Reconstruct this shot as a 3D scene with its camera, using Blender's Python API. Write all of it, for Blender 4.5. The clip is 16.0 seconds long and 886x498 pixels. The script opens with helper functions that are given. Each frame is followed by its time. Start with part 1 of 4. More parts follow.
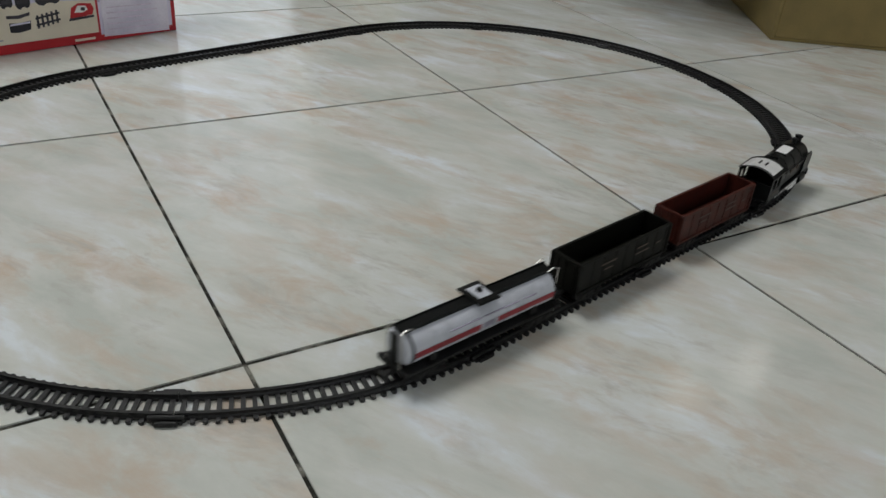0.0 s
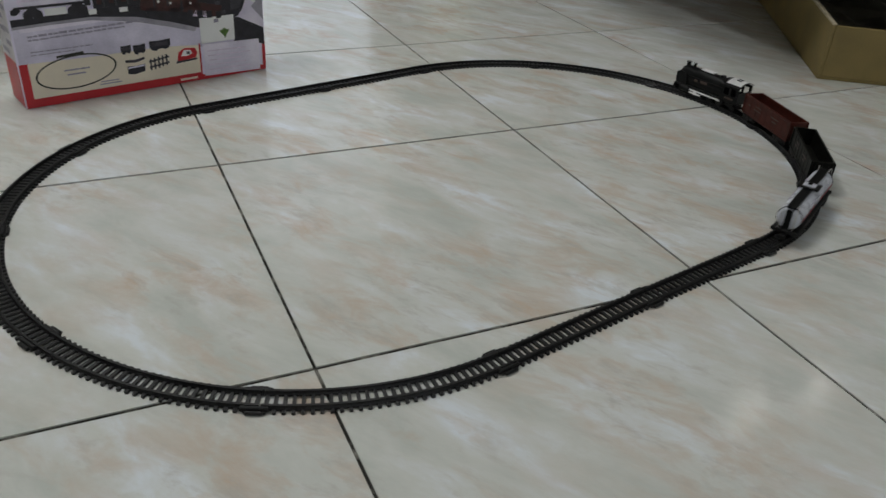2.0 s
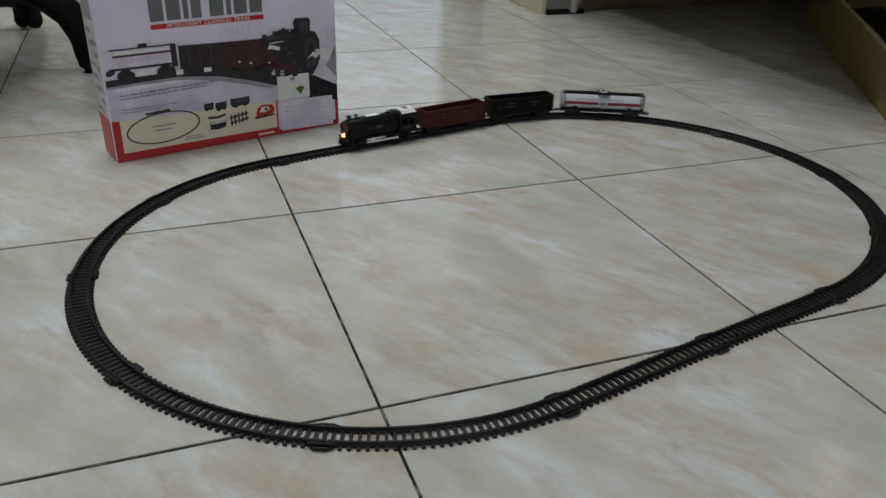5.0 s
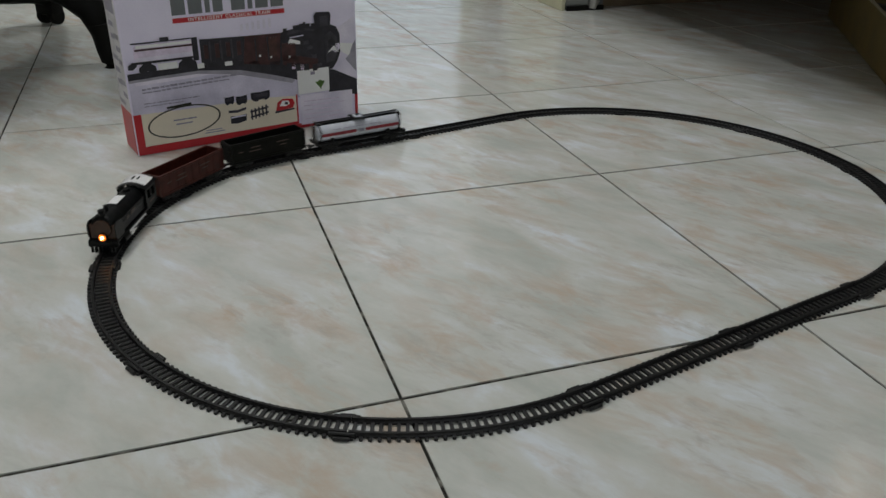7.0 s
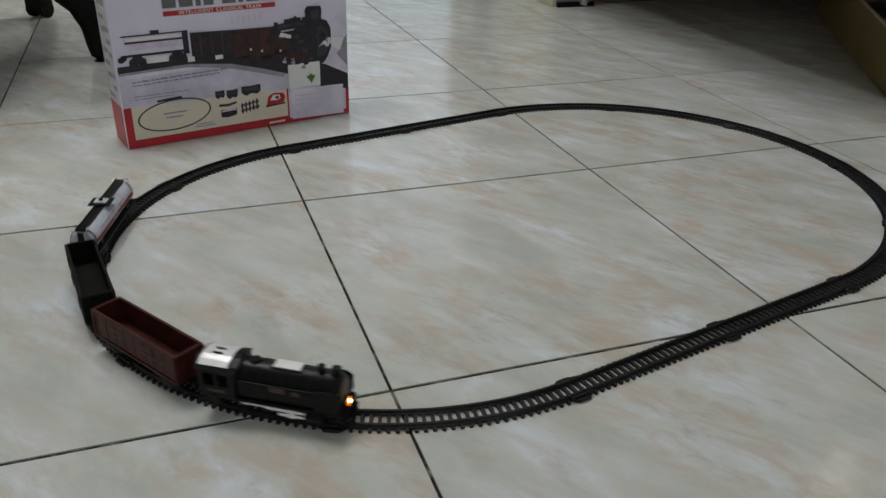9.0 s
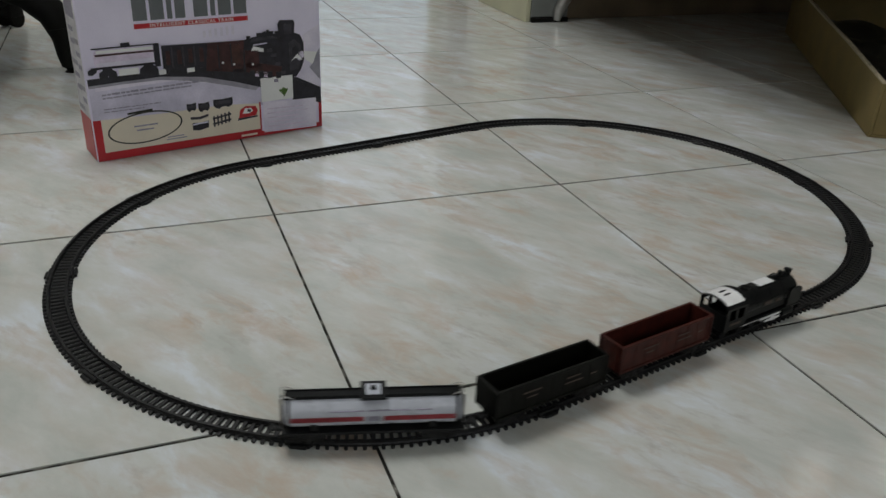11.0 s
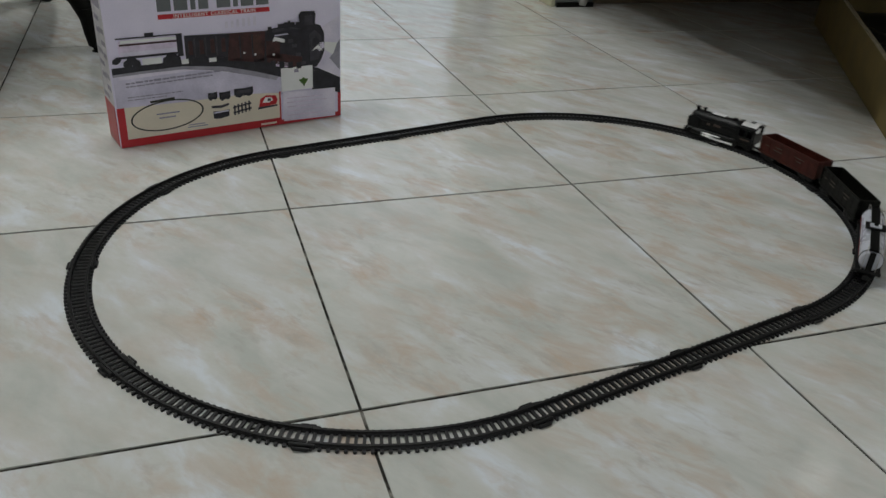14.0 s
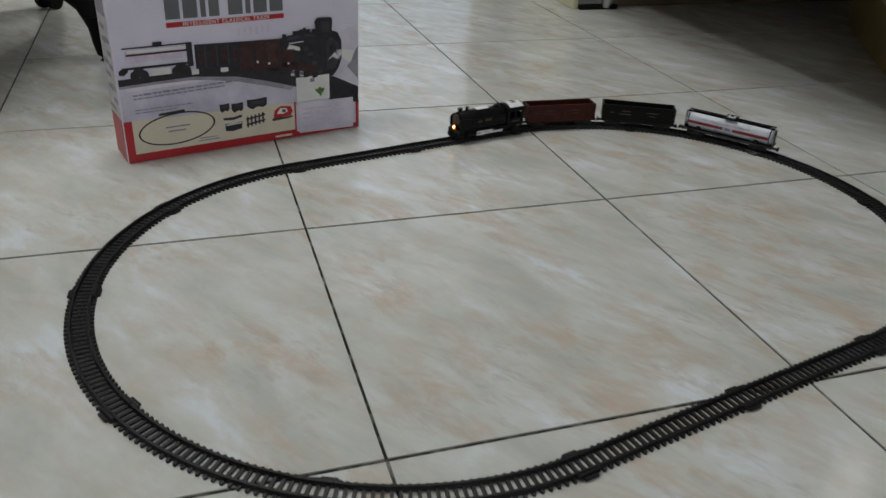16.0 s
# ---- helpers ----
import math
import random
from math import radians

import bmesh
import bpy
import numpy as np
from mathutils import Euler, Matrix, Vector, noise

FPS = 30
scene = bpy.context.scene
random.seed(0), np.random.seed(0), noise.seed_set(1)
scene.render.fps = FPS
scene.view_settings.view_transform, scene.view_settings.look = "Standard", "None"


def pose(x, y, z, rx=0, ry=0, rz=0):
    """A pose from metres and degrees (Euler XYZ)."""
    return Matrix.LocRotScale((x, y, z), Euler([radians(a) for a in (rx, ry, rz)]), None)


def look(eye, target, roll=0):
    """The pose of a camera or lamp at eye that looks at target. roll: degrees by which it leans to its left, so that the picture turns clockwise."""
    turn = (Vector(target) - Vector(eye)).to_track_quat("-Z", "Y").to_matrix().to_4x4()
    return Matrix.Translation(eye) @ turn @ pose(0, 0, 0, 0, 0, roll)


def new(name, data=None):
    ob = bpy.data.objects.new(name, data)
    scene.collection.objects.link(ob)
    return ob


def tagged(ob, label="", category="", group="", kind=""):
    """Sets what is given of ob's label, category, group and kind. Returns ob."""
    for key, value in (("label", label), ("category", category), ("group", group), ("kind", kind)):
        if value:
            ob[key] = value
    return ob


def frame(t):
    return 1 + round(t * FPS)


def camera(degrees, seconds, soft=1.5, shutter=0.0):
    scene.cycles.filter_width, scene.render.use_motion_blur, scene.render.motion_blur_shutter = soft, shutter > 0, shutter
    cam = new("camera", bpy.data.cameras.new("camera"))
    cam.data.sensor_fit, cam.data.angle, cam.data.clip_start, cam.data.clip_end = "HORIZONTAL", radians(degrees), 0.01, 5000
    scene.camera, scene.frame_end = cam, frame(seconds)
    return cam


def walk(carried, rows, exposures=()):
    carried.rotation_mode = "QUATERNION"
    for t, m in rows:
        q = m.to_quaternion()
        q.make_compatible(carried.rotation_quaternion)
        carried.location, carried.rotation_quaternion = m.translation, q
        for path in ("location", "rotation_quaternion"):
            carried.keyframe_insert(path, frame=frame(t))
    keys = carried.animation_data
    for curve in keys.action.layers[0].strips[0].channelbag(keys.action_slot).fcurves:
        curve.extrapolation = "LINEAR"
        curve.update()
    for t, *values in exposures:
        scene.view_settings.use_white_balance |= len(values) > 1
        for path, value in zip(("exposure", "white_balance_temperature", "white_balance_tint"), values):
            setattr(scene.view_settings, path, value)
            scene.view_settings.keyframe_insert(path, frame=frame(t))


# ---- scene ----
cam = camera(57.9, 16.0, soft=1.45, shutter=0.5)
PATH = [
    (0, (-0.112, -0.402, 0.338), (0.807, 1.05, -0.686), 5.4),
    (0.5, (-0.118, -0.422, 0.361), (0.796, 1.031, -0.665), 5.6),
    (1, (-0.118, -0.458, 0.391), (0.749, 1.019, -0.642), 5.3),
    (1.5, (-0.126, -0.478, 0.406), (0.695, 1.032, -0.616), 4.7),
    (2, (-0.136, -0.491, 0.418), (0.625, 1.049, -0.605), 4.1),
    (2.5, (-0.141, -0.495, 0.421), (0.574, 1.07, -0.6), 3.8),
    (3, (-0.143, -0.493, 0.425), (0.538, 1.095, -0.582), 3.5),
    (3.5, (-0.144, -0.496, 0.427), (0.513, 1.128, -0.536), 3.1),
    (6, (-0.137, -0.518, 0.416), (0.466, 1.157, -0.495), 1.0),
    (6.5, (-0.14, -0.516, 0.419), (0.451, 1.162, -0.495), 1.1),
    (7, (-0.144, -0.511, 0.412), (0.44, 1.169, -0.503), 1.2),
    (7.5, (-0.146, -0.51, 0.41), (0.439, 1.166, -0.51), 1.5),
    (8, (-0.147, -0.514, 0.413), (0.443, 1.161, -0.507), 1.6),
    (8.5, (-0.145, -0.514, 0.41), (0.452, 1.16, -0.507), 1.7),
    (9, (-0.145, -0.515, 0.41), (0.46, 1.154, -0.511), 1.7),
    (11.5, (-0.133, -0.521, 0.42), (0.535, 1.14, -0.471), 2.8),
    (12, (-0.118, -0.528, 0.426), (0.529, 1.127, -0.491), 2.7),
    (12.5, (-0.114, -0.529, 0.433), (0.514, 1.121, -0.507), 2.8),
    (13, (-0.118, -0.529, 0.443), (0.5, 1.113, -0.518), 3.3),
    (13.5, (-0.125, -0.526, 0.454), (0.48, 1.119, -0.51), 3.5),
    (14, (-0.126, -0.524, 0.459), (0.475, 1.121, -0.507), 3.8),
    (14.5, (-0.123, -0.521, 0.457), (0.48, 1.123, -0.508), 3.9),
    (15, (-0.123, -0.517, 0.455), (0.481, 1.128, -0.509), 3.9),
    (15.5, (-0.124, -0.497, 0.45), (0.473, 1.151, -0.512), 3.6),
    (16, (-0.118, -0.453, 0.446), (0.45, 1.205, -0.516), 3.0),
]
EXPOSURES = [(0, 0.27), (0.5, 0.12), (1.0, 0.10), (2.0, 0.06), (3.5, 0.0), (16, 0.0)]
walk(cam, [(t, look(eye, target, roll)) for t, eye, target, roll in PATH], EXPOSURES)

# ---- light ----
world = bpy.data.worlds.new("sky")
scene.world = world
world.use_nodes = True
sky = world.node_tree.nodes.new("ShaderNodeTexSky")
sky.sky_type, sky.sun_disc = "NISHITA", False
sky.sun_elevation, sky.sun_rotation = radians(40), radians(200)
world.node_tree.links.new(sky.outputs[0], world.node_tree.nodes["Background"].inputs[0])
world.node_tree.nodes["Background"].inputs[1].default_value = 0.05


def area_lamp(name, m, sx, sy, watts, colour):
    data = bpy.data.lights.new(name, "AREA")
    data.shape, data.size, data.size_y, data.energy, data.color = "RECTANGLE", sx, sy, watts, colour
    ob = new(name, data)
    ob.matrix_world = m
    return ob


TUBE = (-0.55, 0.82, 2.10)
# Added ceiling fill, unseen, that evens out the floor's brightness.
SIDE_FILL = (0.05, 1.22, 2.715)
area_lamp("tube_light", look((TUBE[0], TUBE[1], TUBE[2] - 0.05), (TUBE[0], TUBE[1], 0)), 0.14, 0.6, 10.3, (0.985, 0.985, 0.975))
area_lamp("side_tube_light", look((SIDE_FILL[0], SIDE_FILL[1], 2.66), (SIDE_FILL[0], SIDE_FILL[1], 0)), 1.1, 1.2, 18.5, (0.97, 0.985, 0.98))
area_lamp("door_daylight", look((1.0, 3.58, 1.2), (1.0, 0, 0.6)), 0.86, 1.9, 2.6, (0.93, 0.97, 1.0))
# Fill from the camera's side, standing before an added, unseen window.
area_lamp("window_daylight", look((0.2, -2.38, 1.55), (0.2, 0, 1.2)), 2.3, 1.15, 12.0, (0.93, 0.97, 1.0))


# ---- materials ----
def nodes_of(name):
    m = bpy.data.materials.new(name)
    m.use_nodes = True
    nt = m.node_tree
    return m, nt, nt.nodes["Principled BSDF"]


def node(nt, kind, **values):
    n = nt.nodes.new("ShaderNode" + kind)
    for k, v in values.items():
        n.inputs[k].default_value = v
    return n


def ramp(nt, source, stops):
    r = nt.nodes.new("ShaderNodeValToRGB")
    while len(r.color_ramp.elements) < len(stops):
        r.color_ramp.elements.new(0.5)
    for e, (p, c) in zip(r.color_ramp.elements, stops):
        e.position, e.color = p, (*c, 1)
    nt.links.new(source, r.inputs[0])
    return r


def surface(name, colour, rough=0.5, metal=0.0, vary=0.15, scale=60.0, bump=0.1, fine=400.0, spec=0.5):
    """A painted, moulded or printed surface with blotches at two sizes and a fine relief."""
    m, nt, p = nodes_of(name)
    co = nt.nodes.new("ShaderNodeTexCoord")
    a = node(nt, "TexNoise", Scale=scale, Detail=4.0)
    b = node(nt, "TexNoise", Scale=fine, Detail=2.0)
    for n in (a, b):
        nt.links.new(co.outputs["Object"], n.inputs["Vector"])
    lo = tuple(max(0, c * (1 - vary)) for c in colour)
    hi = tuple(min(1, c * (1 + vary)) for c in colour)
    r = ramp(nt, a.outputs["Fac"], [(0.3, lo), (0.7, hi)])
    mix = nt.nodes.new("ShaderNodeMixRGB")
    mix.blend_type = "MULTIPLY"
    mix.inputs[0].default_value = vary
    nt.links.new(r.outputs[0], mix.inputs[1])
    nt.links.new(b.outputs["Fac"], mix.inputs[2])
    nt.links.new(mix.outputs[0], p.inputs["Base Color"])
    rr = nt.nodes.new("ShaderNodeMapRange")
    rr.inputs["To Min"].default_value, rr.inputs["To Max"].default_value = rough * 0.8, min(1, rough * 1.2)
    nt.links.new(a.outputs["Fac"], rr.inputs["Value"])
    nt.links.new(rr.outputs[0], p.inputs["Roughness"])
    p.inputs["Metallic"].default_value = metal
    p.inputs["Specular IOR Level"].default_value = spec
    if bump:
        bn = node(nt, "Bump", Strength=bump, Distance=0.0006)
        nt.links.new(b.outputs["Fac"], bn.inputs["Height"])
        nt.links.new(bn.outputs[0], p.inputs["Normal"])
    return m


def tile_material():
    """Glazed ceramic with drawn-out marbling in greenish white, grey and pinkish beige."""
    m, nt, p = nodes_of("glazed_tile")
    co, info = nt.nodes.new("ShaderNodeTexCoord"), nt.nodes.new("ShaderNodeObjectInfo")
    off = nt.nodes.new("ShaderNodeVectorMath")
    off.operation = "SCALE"
    off.inputs[0].default_value = (37.0, 61.0, 23.0)
    nt.links.new(info.outputs["Random"], off.inputs["Scale"])
    rot = nt.nodes.new("ShaderNodeMapping")
    rot.inputs["Rotation"].default_value = (0, 0, radians(57))
    nt.links.new(co.outputs["Object"], rot.inputs["Vector"])
    add = nt.nodes.new("ShaderNodeVectorMath")
    add.operation = "ADD"
    nt.links.new(rot.outputs[0], add.inputs[0])
    nt.links.new(off.outputs[0], add.inputs[1])

    def streak(sx, sy, **k):
        mp = nt.nodes.new("ShaderNodeMapping")
        mp.inputs["Scale"].default_value = (sx, sy, 1)
        nt.links.new(add.outputs[0], mp.inputs["Vector"])
        n = node(nt, "TexNoise", **k)
        nt.links.new(mp.outputs[0], n.inputs["Vector"])
        return n
    wide = streak(8, 19, Scale=1.0, Detail=6.0, Roughness=0.62, Distortion=0.3)
    pink = streak(14, 29, Scale=1.0, Detail=6.0, Roughness=0.64, Distortion=0.4)
    vein = streak(24, 62, Scale=1.0, Detail=6.0, Roughness=0.66, Distortion=0.35)
    grain = node(nt, "TexNoise", Scale=620.0, Detail=2.0)
    nt.links.new(add.outputs[0], grain.inputs["Vector"])
    base = ramp(nt, wide.outputs["Fac"], [(0.34, (0.475, 0.495, 0.46)), (0.5, (0.555, 0.565, 0.53)), (0.57, (0.585, 0.60, 0.585)), (0.66, (0.645, 0.685, 0.715))])
    cloud = node(nt, "TexNoise", Scale=5.5, Detail=2.0)
    nt.links.new(add.outputs[0], cloud.inputs["Vector"])
    patch = ramp(nt, cloud.outputs["Fac"], [(0.38, (0.25, 0.25, 0.25)), (0.56, (1, 1, 1))])
    pm = ramp(nt, pink.outputs["Fac"], [(0.475, (0, 0, 0)), (0.57, (0.5, 0.5, 0.5)), (0.70, (1.0, 1.0, 1.0))])
    vm = ramp(nt, vein.outputs["Fac"], [(0.53, (0, 0, 0)), (0.70, (0.7, 0.7, 0.7))])
    one = nt.nodes.new("ShaderNodeMixRGB")
    one.inputs[2].default_value = (0.50, 0.41, 0.33, 1)
    patched = nt.nodes.new("ShaderNodeMixRGB")
    patched.blend_type = "MULTIPLY"
    patched.inputs[0].default_value = 1.0
    nt.links.new(pm.outputs[0], patched.inputs[1])
    nt.links.new(patch.outputs[0], patched.inputs[2])
    nt.links.new(patched.outputs[0], one.inputs[0])
    nt.links.new(base.outputs[0], one.inputs[1])
    two = nt.nodes.new("ShaderNodeMixRGB")
    two.inputs[2].default_value = (0.42, 0.40, 0.37, 1)
    veined = nt.nodes.new("ShaderNodeMixRGB")
    veined.blend_type = "MULTIPLY"
    veined.inputs[0].default_value = 1.0
    nt.links.new(vm.outputs[0], veined.inputs[1])
    nt.links.new(patch.outputs[0], veined.inputs[2])
    nt.links.new(veined.outputs[0], two.inputs[0])
    nt.links.new(one.outputs[0], two.inputs[1])
    nt.links.new(two.outputs[0], p.inputs["Base Color"])
    rr = nt.nodes.new("ShaderNodeMapRange")
    rr.inputs["To Min"].default_value, rr.inputs["To Max"].default_value = 0.075, 0.14
    nt.links.new(wide.outputs["Fac"], rr.inputs["Value"])
    nt.links.new(rr.outputs[0], p.inputs["Roughness"])
    bn = node(nt, "Bump", Strength=0.10, Distance=0.0005)
    nt.links.new(grain.outputs["Fac"], bn.inputs["Height"])
    nt.links.new(bn.outputs[0], p.inputs["Normal"])
    return m


def glow(name, colour, strength):
    m, nt, p = nodes_of(name)
    p.inputs["Base Color"].default_value = (*colour, 1)
    p.inputs["Emission Color"].default_value = (*colour, 1)
    p.inputs["Emission Strength"].default_value = strength
    return m


def glass(name):
    m, nt, p = nodes_of(name)
    p.inputs["Transmission Weight"].default_value = 1.0
    p.inputs["Roughness"].default_value = 0.02
    return m


TILE = tile_material()


def grout_material():
    """Dark dirty cement with a few pale worn spots."""
    m, nt, p = nodes_of("grout")
    co = nt.nodes.new("ShaderNodeTexCoord")
    a, b = node(nt, "TexNoise", Scale=34.0, Detail=6.0, Roughness=0.7), node(nt, "TexNoise", Scale=320.0, Detail=2.0)
    for n in (a, b):
        nt.links.new(co.outputs["Object"], n.inputs["Vector"])
    r = ramp(nt, a.outputs["Fac"], [(0.34, (0.012, 0.012, 0.010)), (0.50, (0.030, 0.029, 0.025)), (0.58, (0.15, 0.145, 0.125)), (0.68, (0.40, 0.395, 0.36))])
    nt.links.new(r.outputs[0], p.inputs["Base Color"])
    p.inputs["Roughness"].default_value = 0.95
    p.inputs["Specular IOR Level"].default_value = 0.08
    bn = node(nt, "Bump", Strength=0.5, Distance=0.0006)
    nt.links.new(b.outputs["Fac"], bn.inputs["Height"])
    nt.links.new(bn.outputs[0], p.inputs["Normal"])
    return m


GROUT = grout_material()
WALL = surface("wall_paint", (0.70, 0.70, 0.665), 0.8, vary=0.04, scale=3)
CEIL = surface("ceiling_paint", (0.80, 0.80, 0.785), 0.9, vary=0.03, scale=3)
TRACK = surface("track_plastic", (0.0085, 0.0085, 0.009), 0.40, vary=0.25, scale=90, spec=0.32)
BLACK = surface("black_plastic", (0.0042, 0.0048, 0.005), 0.34, vary=0.3, scale=120, spec=0.18)
UNDER = surface("underframe_plastic", (0.006, 0.006, 0.006), 0.5, vary=0.3, scale=120, spec=0.3)
SLEEPERS = surface("sleeper_plastic", (0.016, 0.016, 0.017), 0.38, vary=0.25, scale=90, spec=0.4)
RED = surface("brick_red_plastic", (0.062, 0.0135, 0.0090), 0.45, vary=0.35, scale=90, spec=0.22)
GREEN = surface("black_green_plastic", (0.0055, 0.0058, 0.0042), 0.5, vary=0.35, scale=90, spec=0.14)
TANK = surface("silver_white_plastic", (0.52, 0.54, 0.60), 0.28, vary=0.06, scale=80)
STRIPE = surface("red_stripe", (0.42, 0.045, 0.06), 0.4, vary=0.15, scale=150)
SILVER = surface("silver_foil", (0.93, 0.93, 0.93), 0.2, metal=0.1, vary=0.06, scale=150)
LETTER = surface("faded_lettering", (0.058, 0.036, 0.026), 0.5, vary=0.2, scale=300, bump=0)
BULB = glow("headlight_glow", (1.0, 0.58, 0.22), 14.0)
HALO = glow("headlight_halo_glow", (1.0, 0.22, 0.02), 0.9)
# Engine front with the headlight's brownish light put into its colour.
LIT_FRONT = surface("headlight_lit_front", (0.055, 0.022, 0.010), 0.35, vary=0.3, scale=150)
CARTON = surface("brown_cardboard", (0.235, 0.175, 0.065), 0.85, vary=0.14, scale=18, bump=0.3)
CARTON_EDGE = surface("torn_cardboard_edge", (0.50, 0.43, 0.30), 0.9, vary=0.2, scale=60)
DARK_SHEET = surface("black_bag", (0.035, 0.033, 0.024), 0.35, vary=0.4, scale=14, bump=0.3)
DARKWOOD = surface("dark_brown_board", (0.20, 0.152, 0.100), 0.6, vary=0.25, scale=9, bump=0.15)
FABRIC = surface("dark_fabric", (0.075, 0.070, 0.052), 0.9, vary=0.2, scale=30, bump=0.3)
CHROME = surface("dull_chrome", (0.50, 0.49, 0.47), 0.3, metal=0.9, vary=0.1)
CREAM = surface("cream_laminate", (0.52, 0.51, 0.36), 0.5, vary=0.08, scale=12)
GREYLAM = surface("grey_laminate", (0.20, 0.21, 0.20), 0.5, vary=0.1, scale=12)
CHAIRBLACK = surface("chair_black_plastic", (0.006, 0.006, 0.005), 0.6, vary=0.25, scale=20, spec=0.15)
TUBEGLOW = glow("tube_glow", (1.0, 0.97, 0.90), 6.0)
LAMPGLOW = glow("bulb_glow", (1.0, 0.98, 0.92), 15.0)
PANE = glass("window_glass")
BOXWHITE = surface("box_print_pale", (0.83, 0.78, 0.97), 0.35, vary=0.07, scale=14, bump=0.05)
BOXSIDE = surface("box_side_print", (0.74, 0.72, 0.75), 0.4, vary=0.2, scale=40, bump=0.05)
P_ROAD = surface("print_grey_road", (0.73, 0.69, 0.87), 0.35, vary=0.2, scale=22, bump=0)
P_MIST = surface("print_mist", (0.81, 0.76, 0.94), 0.35, vary=0.15, scale=25, bump=0)
P_HALF = surface("print_half_shade", (0.40, 0.38, 0.455), 0.35, vary=0.3, scale=30, bump=0)
P_DARK = surface("print_dark", (0.022, 0.020, 0.030), 0.35, vary=0.4, scale=90, bump=0)
P_SHADE = surface("print_shade", (0.055, 0.05, 0.066), 0.35, vary=0.4, scale=60, bump=0)
P_BROWN = surface("print_brown", (0.060, 0.017, 0.018), 0.35, vary=0.45, scale=110, bump=0)
P_RUST = surface("print_rust", (0.075, 0.026, 0.020), 0.35, vary=0.4, scale=110, bump=0)
P_TANK = surface("print_tank", (0.76, 0.66, 0.82), 0.35, vary=0.15, scale=90, bump=0)
P_WHITE = surface("print_white", (0.860, 0.860, 0.860), 0.35, vary=0.04, scale=40, bump=0)
P_RED = surface("print_red", (0.52, 0.022, 0.032), 0.35, vary=0.10, scale=30, bump=0)
P_CREAM = surface("print_cream", (0.80, 0.72, 0.59), 0.35, vary=0.06, scale=20, bump=0)
P_GREY = surface("print_title_grey", (0.155, 0.165, 0.175), 0.35, vary=0.1, scale=40, bump=0)
P_LINE = surface("print_text_grey", (0.36, 0.335, 0.43), 0.4, vary=0.2, scale=200, bump=0)
P_GREEN = surface("print_green", (0.10, 0.20, 0.035), 0.4, vary=0.3, scale=200, bump=0)
P_TRACK = surface("print_track_line", (0.03, 0.03, 0.02), 0.4, vary=0.2, scale=200, bump=0)


# ---- mesh tools ----
def box_into(bm, x0, x1, y0, y1, z0, z1, bevel=0.0, segments=1, m=None):
    made = bmesh.ops.create_cube(bm, size=1.0, matrix=Matrix.Translation(((x0 + x1) / 2, (y0 + y1) / 2, (z0 + z1) / 2)) @ Matrix.Diagonal((x1 - x0, y1 - y0, z1 - z0, 1)))
    vs = made["verts"]
    if bevel:
        es = list({e for v in vs for e in v.link_edges})
        out = bmesh.ops.bevel(bm, geom=es, offset=bevel, segments=segments, affect="EDGES", profile=0.5)
        vs = list({v for f in out["faces"] for v in f.verts} | {v for v in vs if v.is_valid})
    if m is not None:
        bmesh.ops.transform(bm, matrix=m, verts=vs)
    return bm


def box(x0, x1, y0, y1, z0, z1, bevel=0.0, segments=1, m=None):
    return box_into(bmesh.new(), x0, x1, y0, y1, z0, z1, bevel, segments, m)


AXES = {"x": Matrix.Rotation(radians(90), 4, "Y"), "y": Matrix.Rotation(radians(90), 4, "X"), "z": Matrix.Identity(4)}


def rod_into(bm, centre, r, length, axis="z", sides=16, r2=None):
    bmesh.ops.create_cone(bm, cap_ends=True, segments=sides, radius1=r, radius2=r if r2 is None else r2, depth=length, matrix=Matrix.Translation(centre) @ AXES[axis])
    return bm


def rod(centre, r, length, axis="z", sides=16, r2=None):
    return rod_into(bmesh.new(), centre, r, length, axis, sides, r2)


def prism(outline, depth, m):
    """An outline in the x-y plane, drawn out along z from 0 to depth, then placed by m."""
    bm = bmesh.new()
    low = [bm.verts.new((x, y, 0)) for x, y in outline]
    high = [bm.verts.new((x, y, depth)) for x, y in outline]
    bm.faces.new(high)
    bm.faces.new(low[::-1])
    n = len(outline)
    for i in range(n):
        j = (i + 1) % n
        bm.faces.new((low[i], low[j], high[j], high[i]))
    bmesh.ops.recalc_face_normals(bm, faces=bm.faces)
    bmesh.ops.transform(bm, matrix=m, verts=bm.verts)
    return bm


def sweep(points, widths, m=None, sides=10):
    """A round bar through points with a radius at each."""
    bm = bmesh.new()
    rings = []
    for i, (p, r) in enumerate(zip(points, widths)):
        a, b = Vector(points[max(i - 1, 0)]), Vector(points[min(i + 1, len(points) - 1)])
        q = (b - a).to_track_quat("Z", "Y").to_matrix()
        rings.append([bm.verts.new(Vector(p) + q @ Vector((r * math.cos(k * math.tau / sides), r * math.sin(k * math.tau / sides), 0))) for k in range(sides)])
    for a, b in zip(rings, rings[1:]):
        for k in range(sides):
            bm.faces.new((a[k], a[(k + 1) % sides], b[(k + 1) % sides], b[k]))
    bm.faces.new(rings[0][::-1])
    bm.faces.new(rings[-1])
    bmesh.ops.recalc_face_normals(bm, faces=bm.faces)
    return bm


def mesh_of(name, bm, material, smooth=False):
    me = bpy.data.meshes.new(name)
    if smooth:
        for f in bm.faces:
            f.smooth = True
    bm.to_mesh(me)
    bm.free()
    me.materials.append(material)
    if smooth:
        me.set_sharp_from_angle(angle=radians(35))
    return me


